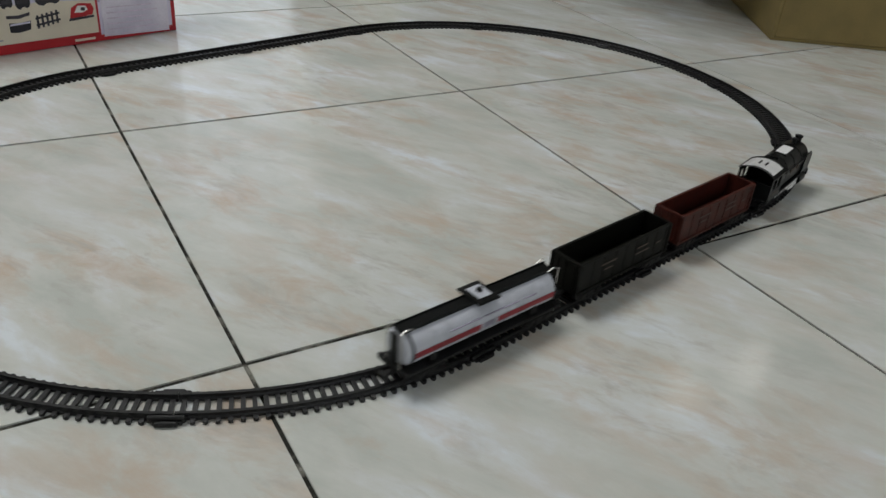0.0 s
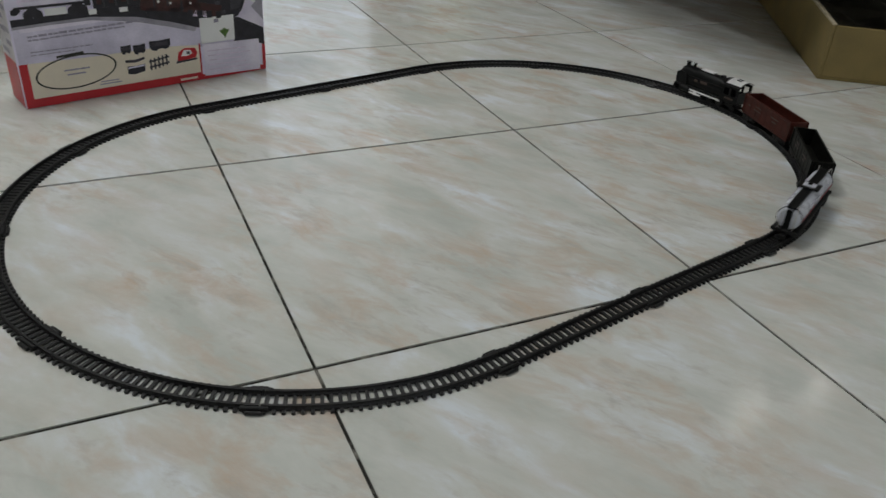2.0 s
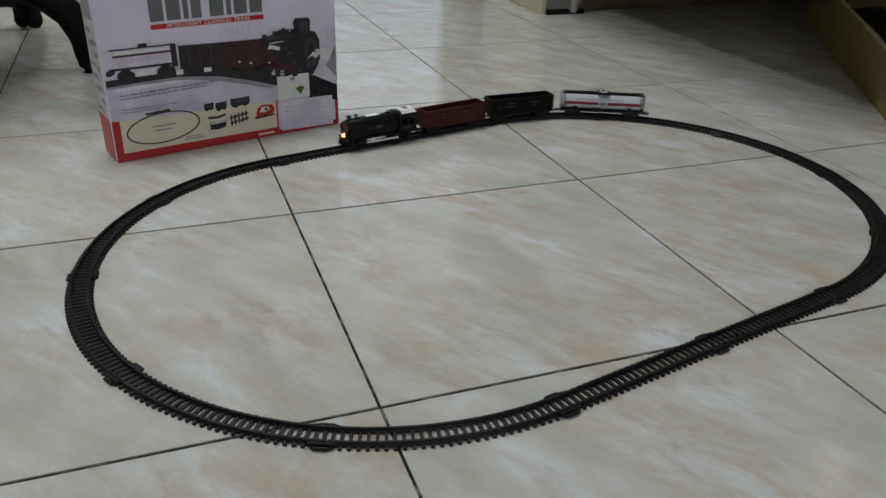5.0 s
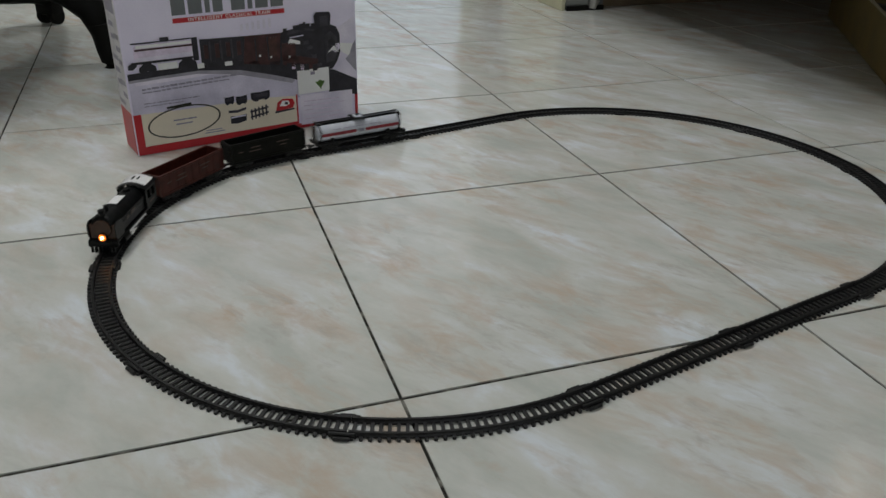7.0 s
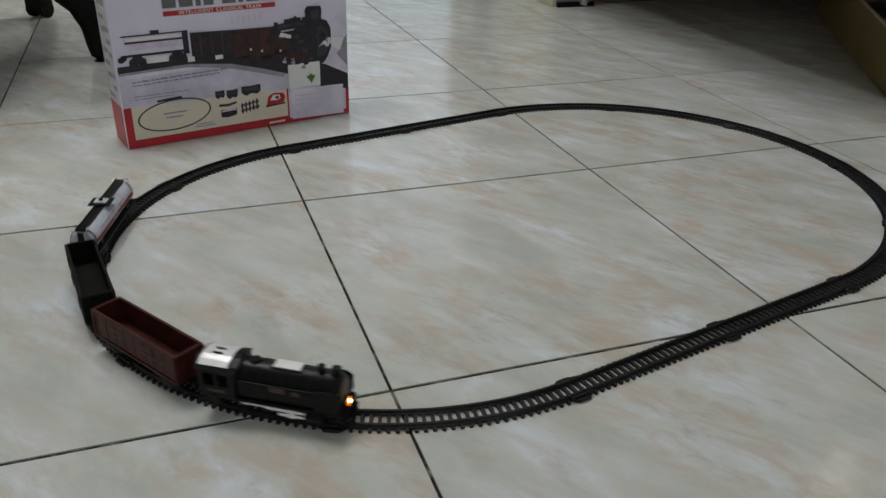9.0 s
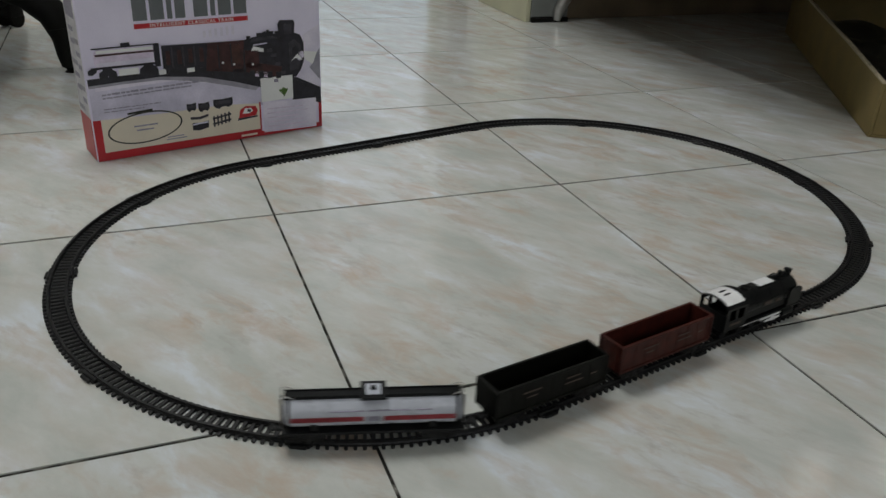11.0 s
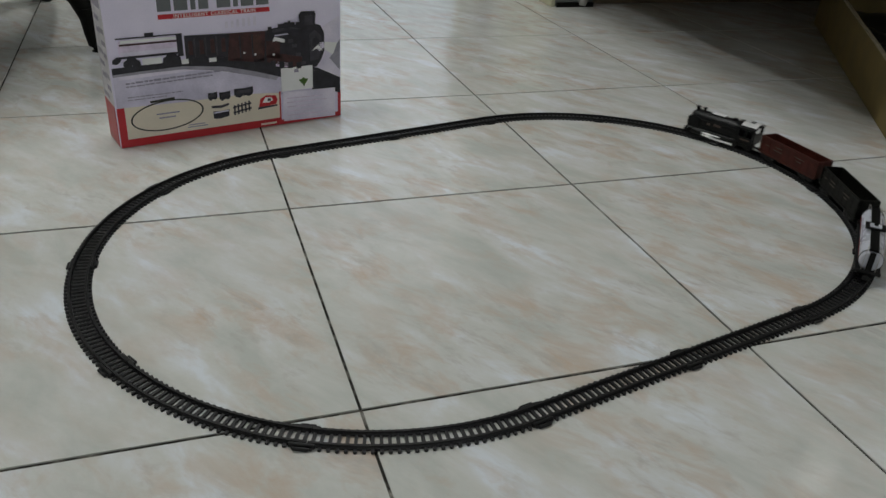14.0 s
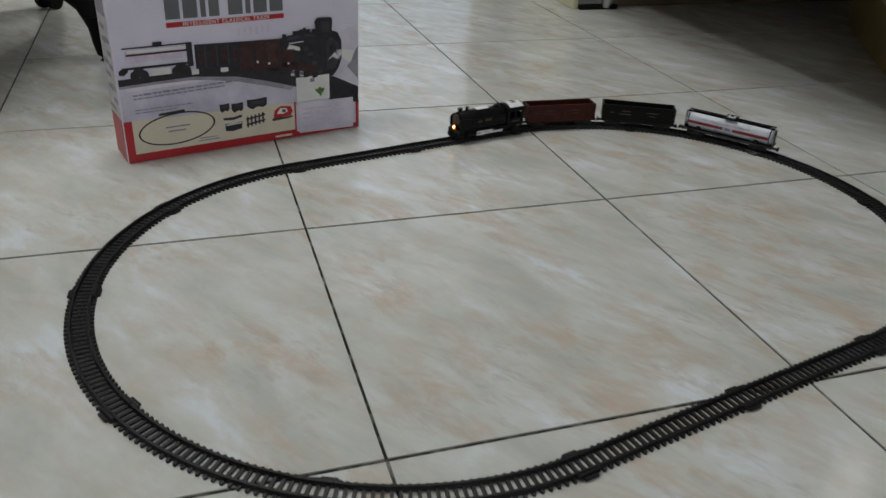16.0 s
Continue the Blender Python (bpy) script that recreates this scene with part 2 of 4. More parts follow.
def part(name, bm, material, parent, label="", smooth=False):
    ob = new(name, mesh_of(name, bm, material, smooth))
    ob.parent = parent
    if label:
        tagged(ob, label)
    return ob


def shared(name, me, parent, m):
    ob = new(name, me)
    ob.parent = parent
    ob.matrix_basis = m
    return ob


def thing(name, label, category, m=None, group="", kind=""):
    ob = tagged(new(name), label, category, group, kind)
    if m is not None:
        ob.matrix_basis = m
    return ob


def structure(name, bm, material, label):
    return tagged(new(name, mesh_of(name, bm, material)), label, "room", "", "structure")


# ---- the room ----
X0, X1, Y0, Y1, ZC = -2.4, 4.0, -2.4, 3.60, 2.80
T = 0.4
floor = structure("floor", box(X0 - 0.2, X1 + 0.2, Y0 - 0.2, Y1 + 0.2, -0.12, -0.0014), GROUT, "glazed marbled floor tiles with dark worn grout joints")
structure("ceiling", box(X0 - 0.2, X1 + 0.2, Y0 - 0.2, Y1 + 0.2, ZC, ZC + 0.12), CEIL, "plain white painted ceiling")
structure("wall_west", box(X0 - 0.15, X0, Y0, Y1, 0, ZC), WALL, "plain cream painted wall")
structure("wall_east", box(X1, X1 + 0.15, Y0, Y1, 0, ZC), WALL, "plain cream painted wall")
# South wall is out of view; its window is made up for the fill.
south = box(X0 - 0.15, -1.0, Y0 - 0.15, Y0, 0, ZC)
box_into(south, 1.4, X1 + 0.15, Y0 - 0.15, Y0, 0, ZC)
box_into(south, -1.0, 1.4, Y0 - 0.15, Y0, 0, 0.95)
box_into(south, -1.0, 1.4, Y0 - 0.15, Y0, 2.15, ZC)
structure("wall_south", south, WALL, "cream painted wall with an opening for the added window")
window = tagged(thing("fill_window", "unseen glazed window added to go with the south fill light", "window"), kind="structure")
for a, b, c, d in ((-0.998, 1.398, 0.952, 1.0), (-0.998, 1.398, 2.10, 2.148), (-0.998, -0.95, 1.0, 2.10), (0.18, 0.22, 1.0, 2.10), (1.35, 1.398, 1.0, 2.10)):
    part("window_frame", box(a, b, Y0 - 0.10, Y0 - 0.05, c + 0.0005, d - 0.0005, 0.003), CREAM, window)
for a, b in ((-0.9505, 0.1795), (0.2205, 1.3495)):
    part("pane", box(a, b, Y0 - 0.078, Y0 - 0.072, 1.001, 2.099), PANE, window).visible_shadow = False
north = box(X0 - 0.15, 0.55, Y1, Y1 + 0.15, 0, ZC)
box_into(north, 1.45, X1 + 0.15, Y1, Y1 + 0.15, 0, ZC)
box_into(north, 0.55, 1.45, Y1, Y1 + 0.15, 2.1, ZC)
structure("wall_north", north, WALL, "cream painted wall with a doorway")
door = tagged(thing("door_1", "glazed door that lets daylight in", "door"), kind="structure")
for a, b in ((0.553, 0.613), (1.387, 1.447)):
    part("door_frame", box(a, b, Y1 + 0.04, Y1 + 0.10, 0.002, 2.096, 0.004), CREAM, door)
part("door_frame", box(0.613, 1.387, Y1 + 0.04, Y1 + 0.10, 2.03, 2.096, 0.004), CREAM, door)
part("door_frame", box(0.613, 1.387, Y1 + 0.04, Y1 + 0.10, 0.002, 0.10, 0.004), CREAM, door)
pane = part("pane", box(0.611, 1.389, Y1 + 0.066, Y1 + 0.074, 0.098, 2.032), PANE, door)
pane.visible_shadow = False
ground = structure("ground", box(-40, 40, Y1 + 0.3, 60, -0.2, -0.12), WALL, "pale paved ground outside")

# Fittings are unseen: shadows place the hung one, the other is added fill.
for x, y, z in (TUBE, SIDE_FILL):
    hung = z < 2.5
    tube = thing("unseen_tube_lamp", "unseen key light in the form of a tube lamp hung on two rods" if hung else "unseen fill light added as three tubes side by side on the ceiling", "lamp", pose(x, y, 0), "ceiling tube lamps")
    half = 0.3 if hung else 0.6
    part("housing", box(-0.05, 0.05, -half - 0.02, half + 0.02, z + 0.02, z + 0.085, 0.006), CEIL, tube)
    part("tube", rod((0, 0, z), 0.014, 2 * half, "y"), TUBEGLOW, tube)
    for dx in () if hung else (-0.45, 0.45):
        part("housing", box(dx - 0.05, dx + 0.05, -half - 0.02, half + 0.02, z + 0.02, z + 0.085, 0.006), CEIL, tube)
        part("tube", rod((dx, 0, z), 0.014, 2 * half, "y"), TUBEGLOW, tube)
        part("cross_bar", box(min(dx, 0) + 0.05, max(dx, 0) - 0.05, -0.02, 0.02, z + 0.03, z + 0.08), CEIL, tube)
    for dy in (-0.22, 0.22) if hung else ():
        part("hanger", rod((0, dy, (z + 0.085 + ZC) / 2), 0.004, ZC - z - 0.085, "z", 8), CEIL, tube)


def bulb_lamp(x, y):
    lamp = thing("hanging_bulb", "bare white bulb on a short stem from the ceiling", "lamp", pose(x, y, 0), "hanging bulbs")
    part("stem", rod((0, 0, 2.63), 0.008, 0.34), CHAIRBLACK, lamp)
    part("bulb", sweep([(0, 0, 2.46), (0, 0, 2.44), (0, 0, 2.40), (0, 0, 2.36), (0, 0, 2.34)], [0.014, 0.024, 0.032, 0.024, 0.008], sides=14), LAMPGLOW, lamp)


bulb_lamp(2.835, 1.714)
bulb_lamp(3.306, 1.688)


# ---- the furniture at the edge of the room ----
def daybed():
    d = thing("daybed", "low dark daybed on legs with a board at its far end", "bed")
    part("mattress", box(0.87, 2.6, 0.56, 2.30, 0.36, 0.56, 0.03, 3), FABRIC, d)
    part("frame", box(0.86, 2.61, 0.55, 2.31, 0.29, 0.36, 0.006), DARKWOOD, d)
    part("board", box(1.004, 2.6, 1.515, 1.54, 0.0, 0.29, 0.003), DARKWOOD, d)
    for x, y in ((2.55, 0.67), (2.55, 2.25), (0.98, 2.25)):
        part("leg", box(x - 0.03, x + 0.03, y - 0.03, y + 0.03, 0, 0.29, 0.004), DARKWOOD, d)
    part("leg", sweep([(0.963, 1.482, 0.004), (0.968, 1.484, 0.03), (1.035, 1.49, 0.14), (1.11, 1.494, 0.29)], [0.011, 0.017, 0.018, 0.018], sides=12), CHROME, d, "dull chrome leg", True)


daybed()
plinth = thing("low_cabinet", "small grey cabinet with a cream side panel", "cabinet")
part("side_panel", box(0.872, 0.886, 1.487, 1.82, 0.0, 0.28, 0.002), CREAM, plinth, "cream side panel")
part("front_panel", box(0.8865, 1.0, 1.487, 1.50, 0.012, 0.28, 0.002), GREYLAM, plinth)
part("body", box(0.8865, 1.0, 1.501, 1.82, 0.0, 0.28), GREYLAM, plinth)
part("kick_board", box(0.888, 0.998, 1.479, 1.486, 0.0, 0.012), CHAIRBLACK, plinth)


def carton():
    c = thing("cardboard_carton", "long open cardboard carton with a crumpled dark sheet inside", "box", pose(1.030, 0.458, 0, 0, 0, 56.5))
    L, W, H, w = 0.95, 0.46, 0.093, 0.005
    H2 = 0.124
    wall = [(0, 0.0055), (L, 0.0055), (L, H2), (0.62 * L, 0.112), (0.3 * L, 0.104), (0, H)]
    upright = Matrix.Rotation(radians(90), 4, "X")
    part("base", box(0.0, L, -W, 0, 0.001, 0.005), CARTON, c)
    part("side", prism(wall, w, upright), CARTON, c)
    part("side", prism(wall, w, Matrix.Translation((0, -W + w, 0)) @ upright), CARTON, c)
    part("end", box(0, w, -W + w + 0.0005, -w - 0.0005, 0.0055, H, 0.001), CARTON, c)
    part("end", box(L - w, L, -W + w + 0.0005, -w - 0.0005, 0.0055, H2, 0.001), CARTON, c)
    rim = [(0, H + 0.0004), (0.3 * L, 0.1044), (0.62 * L, 0.1124), (L, H2 + 0.0004), (L, H2 + 0.0044), (0.8 * L, 0.1215), (0.62 * L, 0.1168), (0.45 * L, 0.1110), (0.3 * L, 0.1084), (0.14 * L, 0.1024), (0, H + 0.003)]
    part("rim", prism(rim, w + 0.0016, Matrix.Translation((0, 0.0008, 0)) @ upright), CARTON_EDGE, c, "pale torn top edge")
    # Crumpled dark sheet put in to make the carton's inside dark.
    bag = bmesh.new()
    bmesh.ops.create_grid(bag, x_segments=40, y_segments=24, size=0.5)
    for v in bag.verts:
        p = Vector((v.co.x * (L - 0.03) + L / 2, v.co.y * (W - 0.03) - W / 2, 0))
        v.co = (p.x, p.y, 0.035 + 0.03 * noise.noise(p * 9) + 0.015 * noise.noise(p * 23))
    bmesh.ops.solidify(bag, geom=bag.faces[:], thickness=0.004)
    tagged(part("black_bag", bag, DARK_SHEET, None, "", True), "crumpled dark sheet lying in the carton", "bag").matrix_basis = c.matrix_basis.copy()


carton()


def chair_base():
    c = thing("office_chair", "office chair with a black plastic star base", "chair", pose(-0.640, 1.30, 0))
    part("hub", rod((0, 0, 0.19), 0.05, 0.14, "z", 20, 0.04), CHAIRBLACK, c, "", True)
    part("column", rod((0, 0, 0.35), 0.025, 0.22, "z", 16), CHAIRBLACK, c, "", True)
    # Unseen seat, set off the column's middle so its shadow darkens the floor.
    part("seat", box(-0.24, 0.38, -0.46, 0.14, 0.44, 0.53, 0.035, 3), FABRIC, c, "unseen dark padded seat, set to shade the floor")
    for k in range(5):
        a = radians(-19 + 72 * k)
        ux, uy = math.cos(a), math.sin(a)
        if k == 0:
            line, widths = [(0.03, 0.190), (0.2, 0.182), (0.30, 0.165), (0.355, 0.142), (0.390, 0.108), (0.402, 0.070)], [0.038, 0.036, 0.034, 0.032, 0.028, 0.022]
        else:
            line, widths = [(0.03, 0.165), (0.2, 0.118), (0.30, 0.100), (0.355, 0.088), (0.390, 0.072), (0.400, 0.058)], [0.040, 0.040, 0.038, 0.034, 0.028, 0.022]
        part("arm", sweep([(d * ux, d * uy, z) for d, z in line], widths, sides=12), CHAIRBLACK, c, "", True)
        if k == 0:
            part("foot", sweep([(0.400 * ux, 0.400 * uy, 0.085), (0.404 * ux, 0.400 * uy, 0.06), (0.406 * ux, 0.406 * uy, 0.035), (0.408 * ux, 0.408 * uy, 0.012), (0.408 * ux, 0.408 * uy, 0.0)], [0.026, 0.022, 0.020, 0.017, 0.013], sides=14), CHAIRBLACK, c, "", True)
            continue
        caster = part("caster", box(-0.020, 0.020, -0.026, 0.026, 0.022, 0.058, 0.008, 2), CHAIRBLACK, c, "", True)
        caster.matrix_basis = pose(0.402 * ux, 0.402 * uy, 0, 0, 0, math.degrees(a))
        for y in (-0.017, 0.017):
            part("caster_wheel", rod((0, y, 0.020), 0.020, 0.012, "y", 18), CHAIRBLACK, caster, "", True)


chair_base()


# ---- the printed box ----
def printed_box():
    """Front face in its own x (along) and z (up); y = 0 is the front."""
    b = thing("toy_box", "upright printed cardboard toy box, pale and red", "box", pose(-0.204, 0.640, 0, 0, 0, 14.67))
    W, H, D = 0.3515, 0.262, 0.062
    part("carton_body", box(0, W, 0, D, 0.0005, H, 0.0015, 2), BOXWHITE, b)
    part("side_print", box(-0.0006, -0.0001, 0.003, D - 0.003, 0.062, H - 0.004), BOXSIDE, b, "grey side print")
    part("side_band", box(-0.0006, -0.0001, 0.003, D - 0.003, 0.002, 0.0615), P_RED, b)
    for k in range(11):
        z = 0.068 + k * 0.0105 + 0.004 * (k % 3)
        y0, y1 = (0.006, 0.030) if k % 2 else (0.026, 0.054)
        part("side_mark", box(-0.0010, -0.0006, y0, y1 - 0.004 * (k % 3), z, z + 0.0065), P_HALF if k % 3 == 0 else P_LINE, b)
    part("side_panel_print", box(-0.0010, -0.0006, 0.008, D - 0.008, 0.196, 0.240), P_LINE, b)

    def flat(name, outline, level, material, label=""):
        d = 0.0003 * level
        m = Matrix.Translation((0, -d, 0)) @ Matrix.Rotation(radians(90), 4, "X")
        return part(name, prism(outline, 0.0003, m), material, b, label)

    def rect(name, u0, u1, v0, v1, level, material, lean=0.0):
        return flat(name, [(u0, v0), (u1, v0 + lean), (u1, v1 + lean), (u0, v1)], level, material)

    # the picture: mist, road, and the train in perspective
    flat("picture_mist", [(0.244, 0.095), (0.3495, 0.062), (0.3495, 0.165), (0.32, 0.15), (0.30, 0.12)], 1, P_MIST)
    flat("picture_road", [(0.002, 0.060), (0.25, 0.050), (0.25, 0.090), (0.17, 0.108), (0.002, 0.118)], 1, P_ROAD)
    flat("picture_track_bed", [(0.002, 0.1085), (0.05, 0.1100), (0.10, 0.1110), (0.16, 0.104), (0.205, 0.092), (0.245, 0.079), (0.3495, 0.040), (0.3495, 0.066), (0.31, 0.086), (0.22, 0.105), (0.16, 0.1155), (0.09, 0.1195), (0.002, 0.1175)], 3, P_DARK)
    flat("picture_track_shade", [(0.002, 0.1050), (0.05, 0.1065), (0.10, 0.1065), (0.155, 0.098), (0.20, 0.086), (0.240, 0.074), (0.245, 0.079), (0.205, 0.092), (0.16, 0.104), (0.10, 0.111), (0.05, 0.110), (0.002, 0.1085)], 3, P_HALF)
    for u0, u1, v0 in ((0.256, 0.262, 0.156), (0.262, 0.266, 0.158), (0.275, 0.284, 0.155), (0.230, 0.236, 0.1515)):
        rect("engine_picture_pipe", u0, u1, v0 - 0.004, v0 + 0.005, 6, P_DARK)
    flat("engine_picture_skirt", [(0.226, 0.104), (0.252, 0.096), (0.282, 0.090), (0.284, 0.106), (0.252, 0.114), (0.228, 0.118)], 6, P_BROWN)
    for u0 in (0.232, 0.246, 0.260, 0.274):
        rect("engine_picture_wheel", u0, u0 + 0.008, 0.095 - (u0 - 0.232) * 0.15, 0.105 - (u0 - 0.232) * 0.15, 7, P_DARK)
    for u0, u1, v0, v1 in ((0.112, 0.128, 0.113, 0.121), (0.151, 0.166, 0.109, 0.118), (0.174, 0.190, 0.104, 0.114), (0.206, 0.222, 0.098, 0.110)):
        rect("wagon_picture_bogie", u0, u1, v0, v1, 4, P_DARK)
    for u0 in (0.110, 0.126, 0.142, 0.158):
        rect("hopper_picture_panel", u0, u0 + 0.006, 0.126, 0.146, 4, P_BROWN)
    flat("tank_picture", [(0.017, 0.1320), (0.095, 0.1320), (0.098, 0.137), (0.098, 0.152), (0.095, 0.1555), (0.018, 0.1555), (0.0145, 0.151), (0.0140, 0.138)], 3, P_TANK)
    rect("tank_picture_stripe", 0.016, 0.097, 0.147, 0.1495, 4, P_BROWN)
    rect("tank_picture_rail", 0.012, 0.098, 0.1565, 0.1580, 4, P_DARK)
    rect("tank_picture_gap", 0.044, 0.071, 0.1185, 0.1275, 4, P_WHITE)
    rect("tank_picture_hatch", 0.051, 0.063, 0.157, 0.1625, 4, P_DARK)
    rect("tank_picture_end", 0.094, 0.102, 0.126, 0.158, 4, P_DARK)
    rect("tank_picture_frame", 0.009, 0.100, 0.1295, 0.1325, 5, P_DARK)
    for u0, u1 in ((0.018, 0.042), (0.072, 0.098)):
        w = u1 - u0
        flat("tank_picture_bogie", [(u0 + 0.002, 0.1160), (u0 + 0.36 * w, 0.1155), (u0 + 0.5 * w, 0.1190), (u0 + 0.64 * w, 0.1155), (u1 - 0.002, 0.1160), (u1, 0.1200), (u1 - 0.001, 0.1250), (u1 - 0.005, 0.1275), (u1 - 0.007, 0.1300), (u0 + 0.007, 0.1300), (u0 + 0.005, 0.1275), (u0 + 0.001, 0.1250), (u0, 0.1200)], 4, P_DARK)
    flat("tank_picture_coupler", [(0.004, 0.1235), (0.010, 0.1225), (0.016, 0.1270), (0.016, 0.1320), (0.010, 0.1320), (0.0045, 0.1290)], 5, P_DARK)
    flat("hopper_picture", [(0.105, 0.118), (0.166, 0.112), (0.171, 0.152), (0.105, 0.154)], 3, P_DARK)
    for u in (0.118, 0.134, 0.150):
        rect("hopper_picture_rib", u, u + 0.002, 0.122, 0.150, 4, P_SHADE)
    rect("hopper_picture_gap", 0.138, 0.149, 0.113, 0.119, 5, P_WHITE)
    rect("coupling_picture_gap", 0.098, 0.108, 0.114, 0.121, 5, P_WHITE)
    flat("wagon_picture", [(0.166, 0.112), (0.222, 0.104), (0.226, 0.151), (0.171, 0.152)], 4, P_BROWN)
    for u in (0.185, 0.204):
        rect("wagon_picture_rib", u, u + 0.002, 0.114, 0.148, 5, P_DARK)
    flat("engine_picture_body", [(0.222, 0.104), (0.25, 0.094), (0.285, 0.086), (0.308, 0.088), (0.316, 0.098), (0.322, 0.112), (0.322, 0.140), (0.316, 0.152), (0.30, 0.158), (0.262, 0.156), (0.24, 0.154), (0.226, 0.151)], 5, P_DARK)
    flat("engine_picture_chimney", [(0.282, 0.150), (0.306, 0.150), (0.308, 0.170), (0.306, 0.1745), (0.284, 0.1755), (0.280, 0.170)], 6, P_DARK)
    flat("engine_picture_cab", [(0.226, 0.110), (0.248, 0.108), (0.248, 0.134), (0.226, 0.136)], 6, P_BROWN)
    flat("engine_picture_rods", [(0.238, 0.096), (0.262, 0.092), (0.262, 0.100), (0.244, 0.104)], 6, P_TANK)
    flat("engine_picture_label", [(0.236, 0.134), (0.256, 0.131), (0.256, 0.136), (0.240, 0.141)], 6, P_WHITE)
    flat("engine_picture_lamp", [(0.306, 0.118), (0.314, 0.112), (0.322, 0.118), (0.321, 0.126), (0.312, 0.126)], 6, P_MIST)
    flat("engine_picture_beam", [(0.322, 0.114), (0.3495, 0.096), (0.3495, 0.122), (0.322, 0.126)], 2, P_WHITE)
    flat("picture_bright_road", [(0.010, 0.100), (0.12, 0.103), (0.20, 0.088), (0.235, 0.076), (0.225, 0.092), (0.165, 0.104), (0.10, 0.112), (0.010, 0.1115)], 2, P_MIST)
    flat("picture_hill", [(0.331, 0.100), (0.3495, 0.078), (0.3495, 0.128), (0.344, 0.121), (0.338, 0.106)], 3, P_HALF)
    flat("boiler_picture_shine", [(0.236, 0.147), (0.270, 0.150), (0.282, 0.149), (0.270, 0.1535), (0.238, 0.152)], 6, P_SHADE)
    flat("boiler_picture_shine", [(0.240, 0.1415), (0.262, 0.143), (0.262, 0.1445), (0.240, 0.1435)], 6, P_ROAD)
    flat("front_picture_face", [(0.298, 0.098), (0.312, 0.100), (0.318, 0.116), (0.317, 0.136), (0.306, 0.146), (0.297, 0.140)], 6, P_SHADE)
    flat("front_picture_ring", [(0.301, 0.122), (0.307, 0.117), (0.313, 0.120), (0.314, 0.130), (0.308, 0.136), (0.302, 0.132)], 7, P_DARK)
    flat("front_picture_light", [(0.300, 0.113), (0.309, 0.118), (0.319, 0.112), (0.311, 0.1235)], 8, P_WHITE)
    rect("stack_picture_face", 0.290, 0.303, 0.154, 0.169, 7, P_SHADE)
    rect("engine_picture_dome", 0.246, 0.256, 0.154, 0.1595, 6, P_DARK)
    rect("engine_picture_dome", 0.266, 0.273, 0.154, 0.1605, 6, P_DARK)
    for u0, v0 in ((0.268, 0.122), (0.274, 0.108), (0.282, 0.094), (0.262, 0.130)):
        rect("engine_picture_part", u0, u0 + 0.008, v0, v0 + 0.005, 6, P_SHADE)
    for u0, v0 in ((0.236, 0.113), (0.207, 0.116), (0.190, 0.120)):
        rect("picture_lamp_dot", u0, u0 + 0.003, v0, v0 + 0.003, 7, P_WHITE)
    rect("wagon_picture_light_side", 0.206, 0.219, 0.118, 0.146, 5, P_RUST)
    flat("tank_picture_shade", [(0.016, 0.133), (0.094, 0.133), (0.094, 0.139), (0.016, 0.138)], 4, P_MIST)
    rect("tank_picture_shine", 0.018, 0.093, 0.1505, 0.1545, 4, P_WHITE)
    for u0, v1 in ((0.250, 0.190), (0.258, 0.196), (0.266, 0.193), (0.276, 0.199), (0.284, 0.195), (0.294, 0.198), (0.304, 0.194)):
        rect("faint_print_mark", u0, u0 + 0.006, 0.206, v1 + 0.022, 1, P_MIST)
    for k in range(6):
        rect("picture_smoke_mark", 0.166 + 0.0085 * k, 0.170 + 0.0085 * k, 0.160, 0.169 + 0.001 * k, 2, P_MIST)
    # title as plain blocks, and the line under it
    u = 0.072
    for k, w in enumerate((0.019, 0.019, 0.007, 0.014, 0.008, 0.020, 0.007, 0.019, 0.019)):
        if k == 4:
            u += w
            continue
        rect("title_block", u, u + w, 0.1895, 0.224, 2, P_GREY)
        u += w + 0.0042
    rect("tagline_band", 0.072, 0.2345, 0.179, 0.1855, 2, P_RED)
    curve = bpy.data.curves.new("tagline", "FONT")
    curve.body, curve.size, curve.align_x, curve.align_y = "INTELLIGENT CLASSICAL TRAIN", 0.0068, "CENTER", "CENTER"
    curve.extrude, curve.space_character, curve.offset = 0.0001, 1.25, 0.00014
    curve.materials.append(P_WHITE)
    t = new("tagline_curve", curve)
    bpy.context.view_layer.update()
    me = bpy.data.meshes.new_from_object(t.evaluated_get(bpy.context.evaluated_depsgraph_get()))
    bpy.data.objects.remove(t)
    shared("tagline", me, b, pose(0.153, -0.0011, 0.1822, 90, 0, 0))
    # faint lines of writing
    lines = random.Random(4)
    for u, end, v, h, lean in ((0.018, 0.170, 0.0930, 0.0030, 0.03), (0.018, 0.142, 0.0885, 0.0024, 0.03), (0.018, 0.096, 0.0735, 0.0017, 0.0), (0.018, 0.072, 0.0695, 0.0015, 0.0)):
        while u < end:
            w = lines.uniform(0.004, 0.011)
            rect("writing", u, min(u + w, end), v + lean * (u - 0.018), v + lean * (u - 0.018) + h * lines.uniform(0.75, 1.0), 3, P_LINE)
            u += w + lines.uniform(0.0010, 0.0018)
    # red frame and cream panel
    flat("red_border", [(0.001, 0.001), (0.3505, 0.001), (0.3505, 0.045), (0.3455, 0.045), (0.3455, 0.0085), (0.2465, 0.0085), (0.2465, 0.055), (0.2440, 0.055), (0.2440, 0.0125), (0.0115, 0.0125), (0.0115, 0.060), (0.001, 0.060)], 2, P_RED)
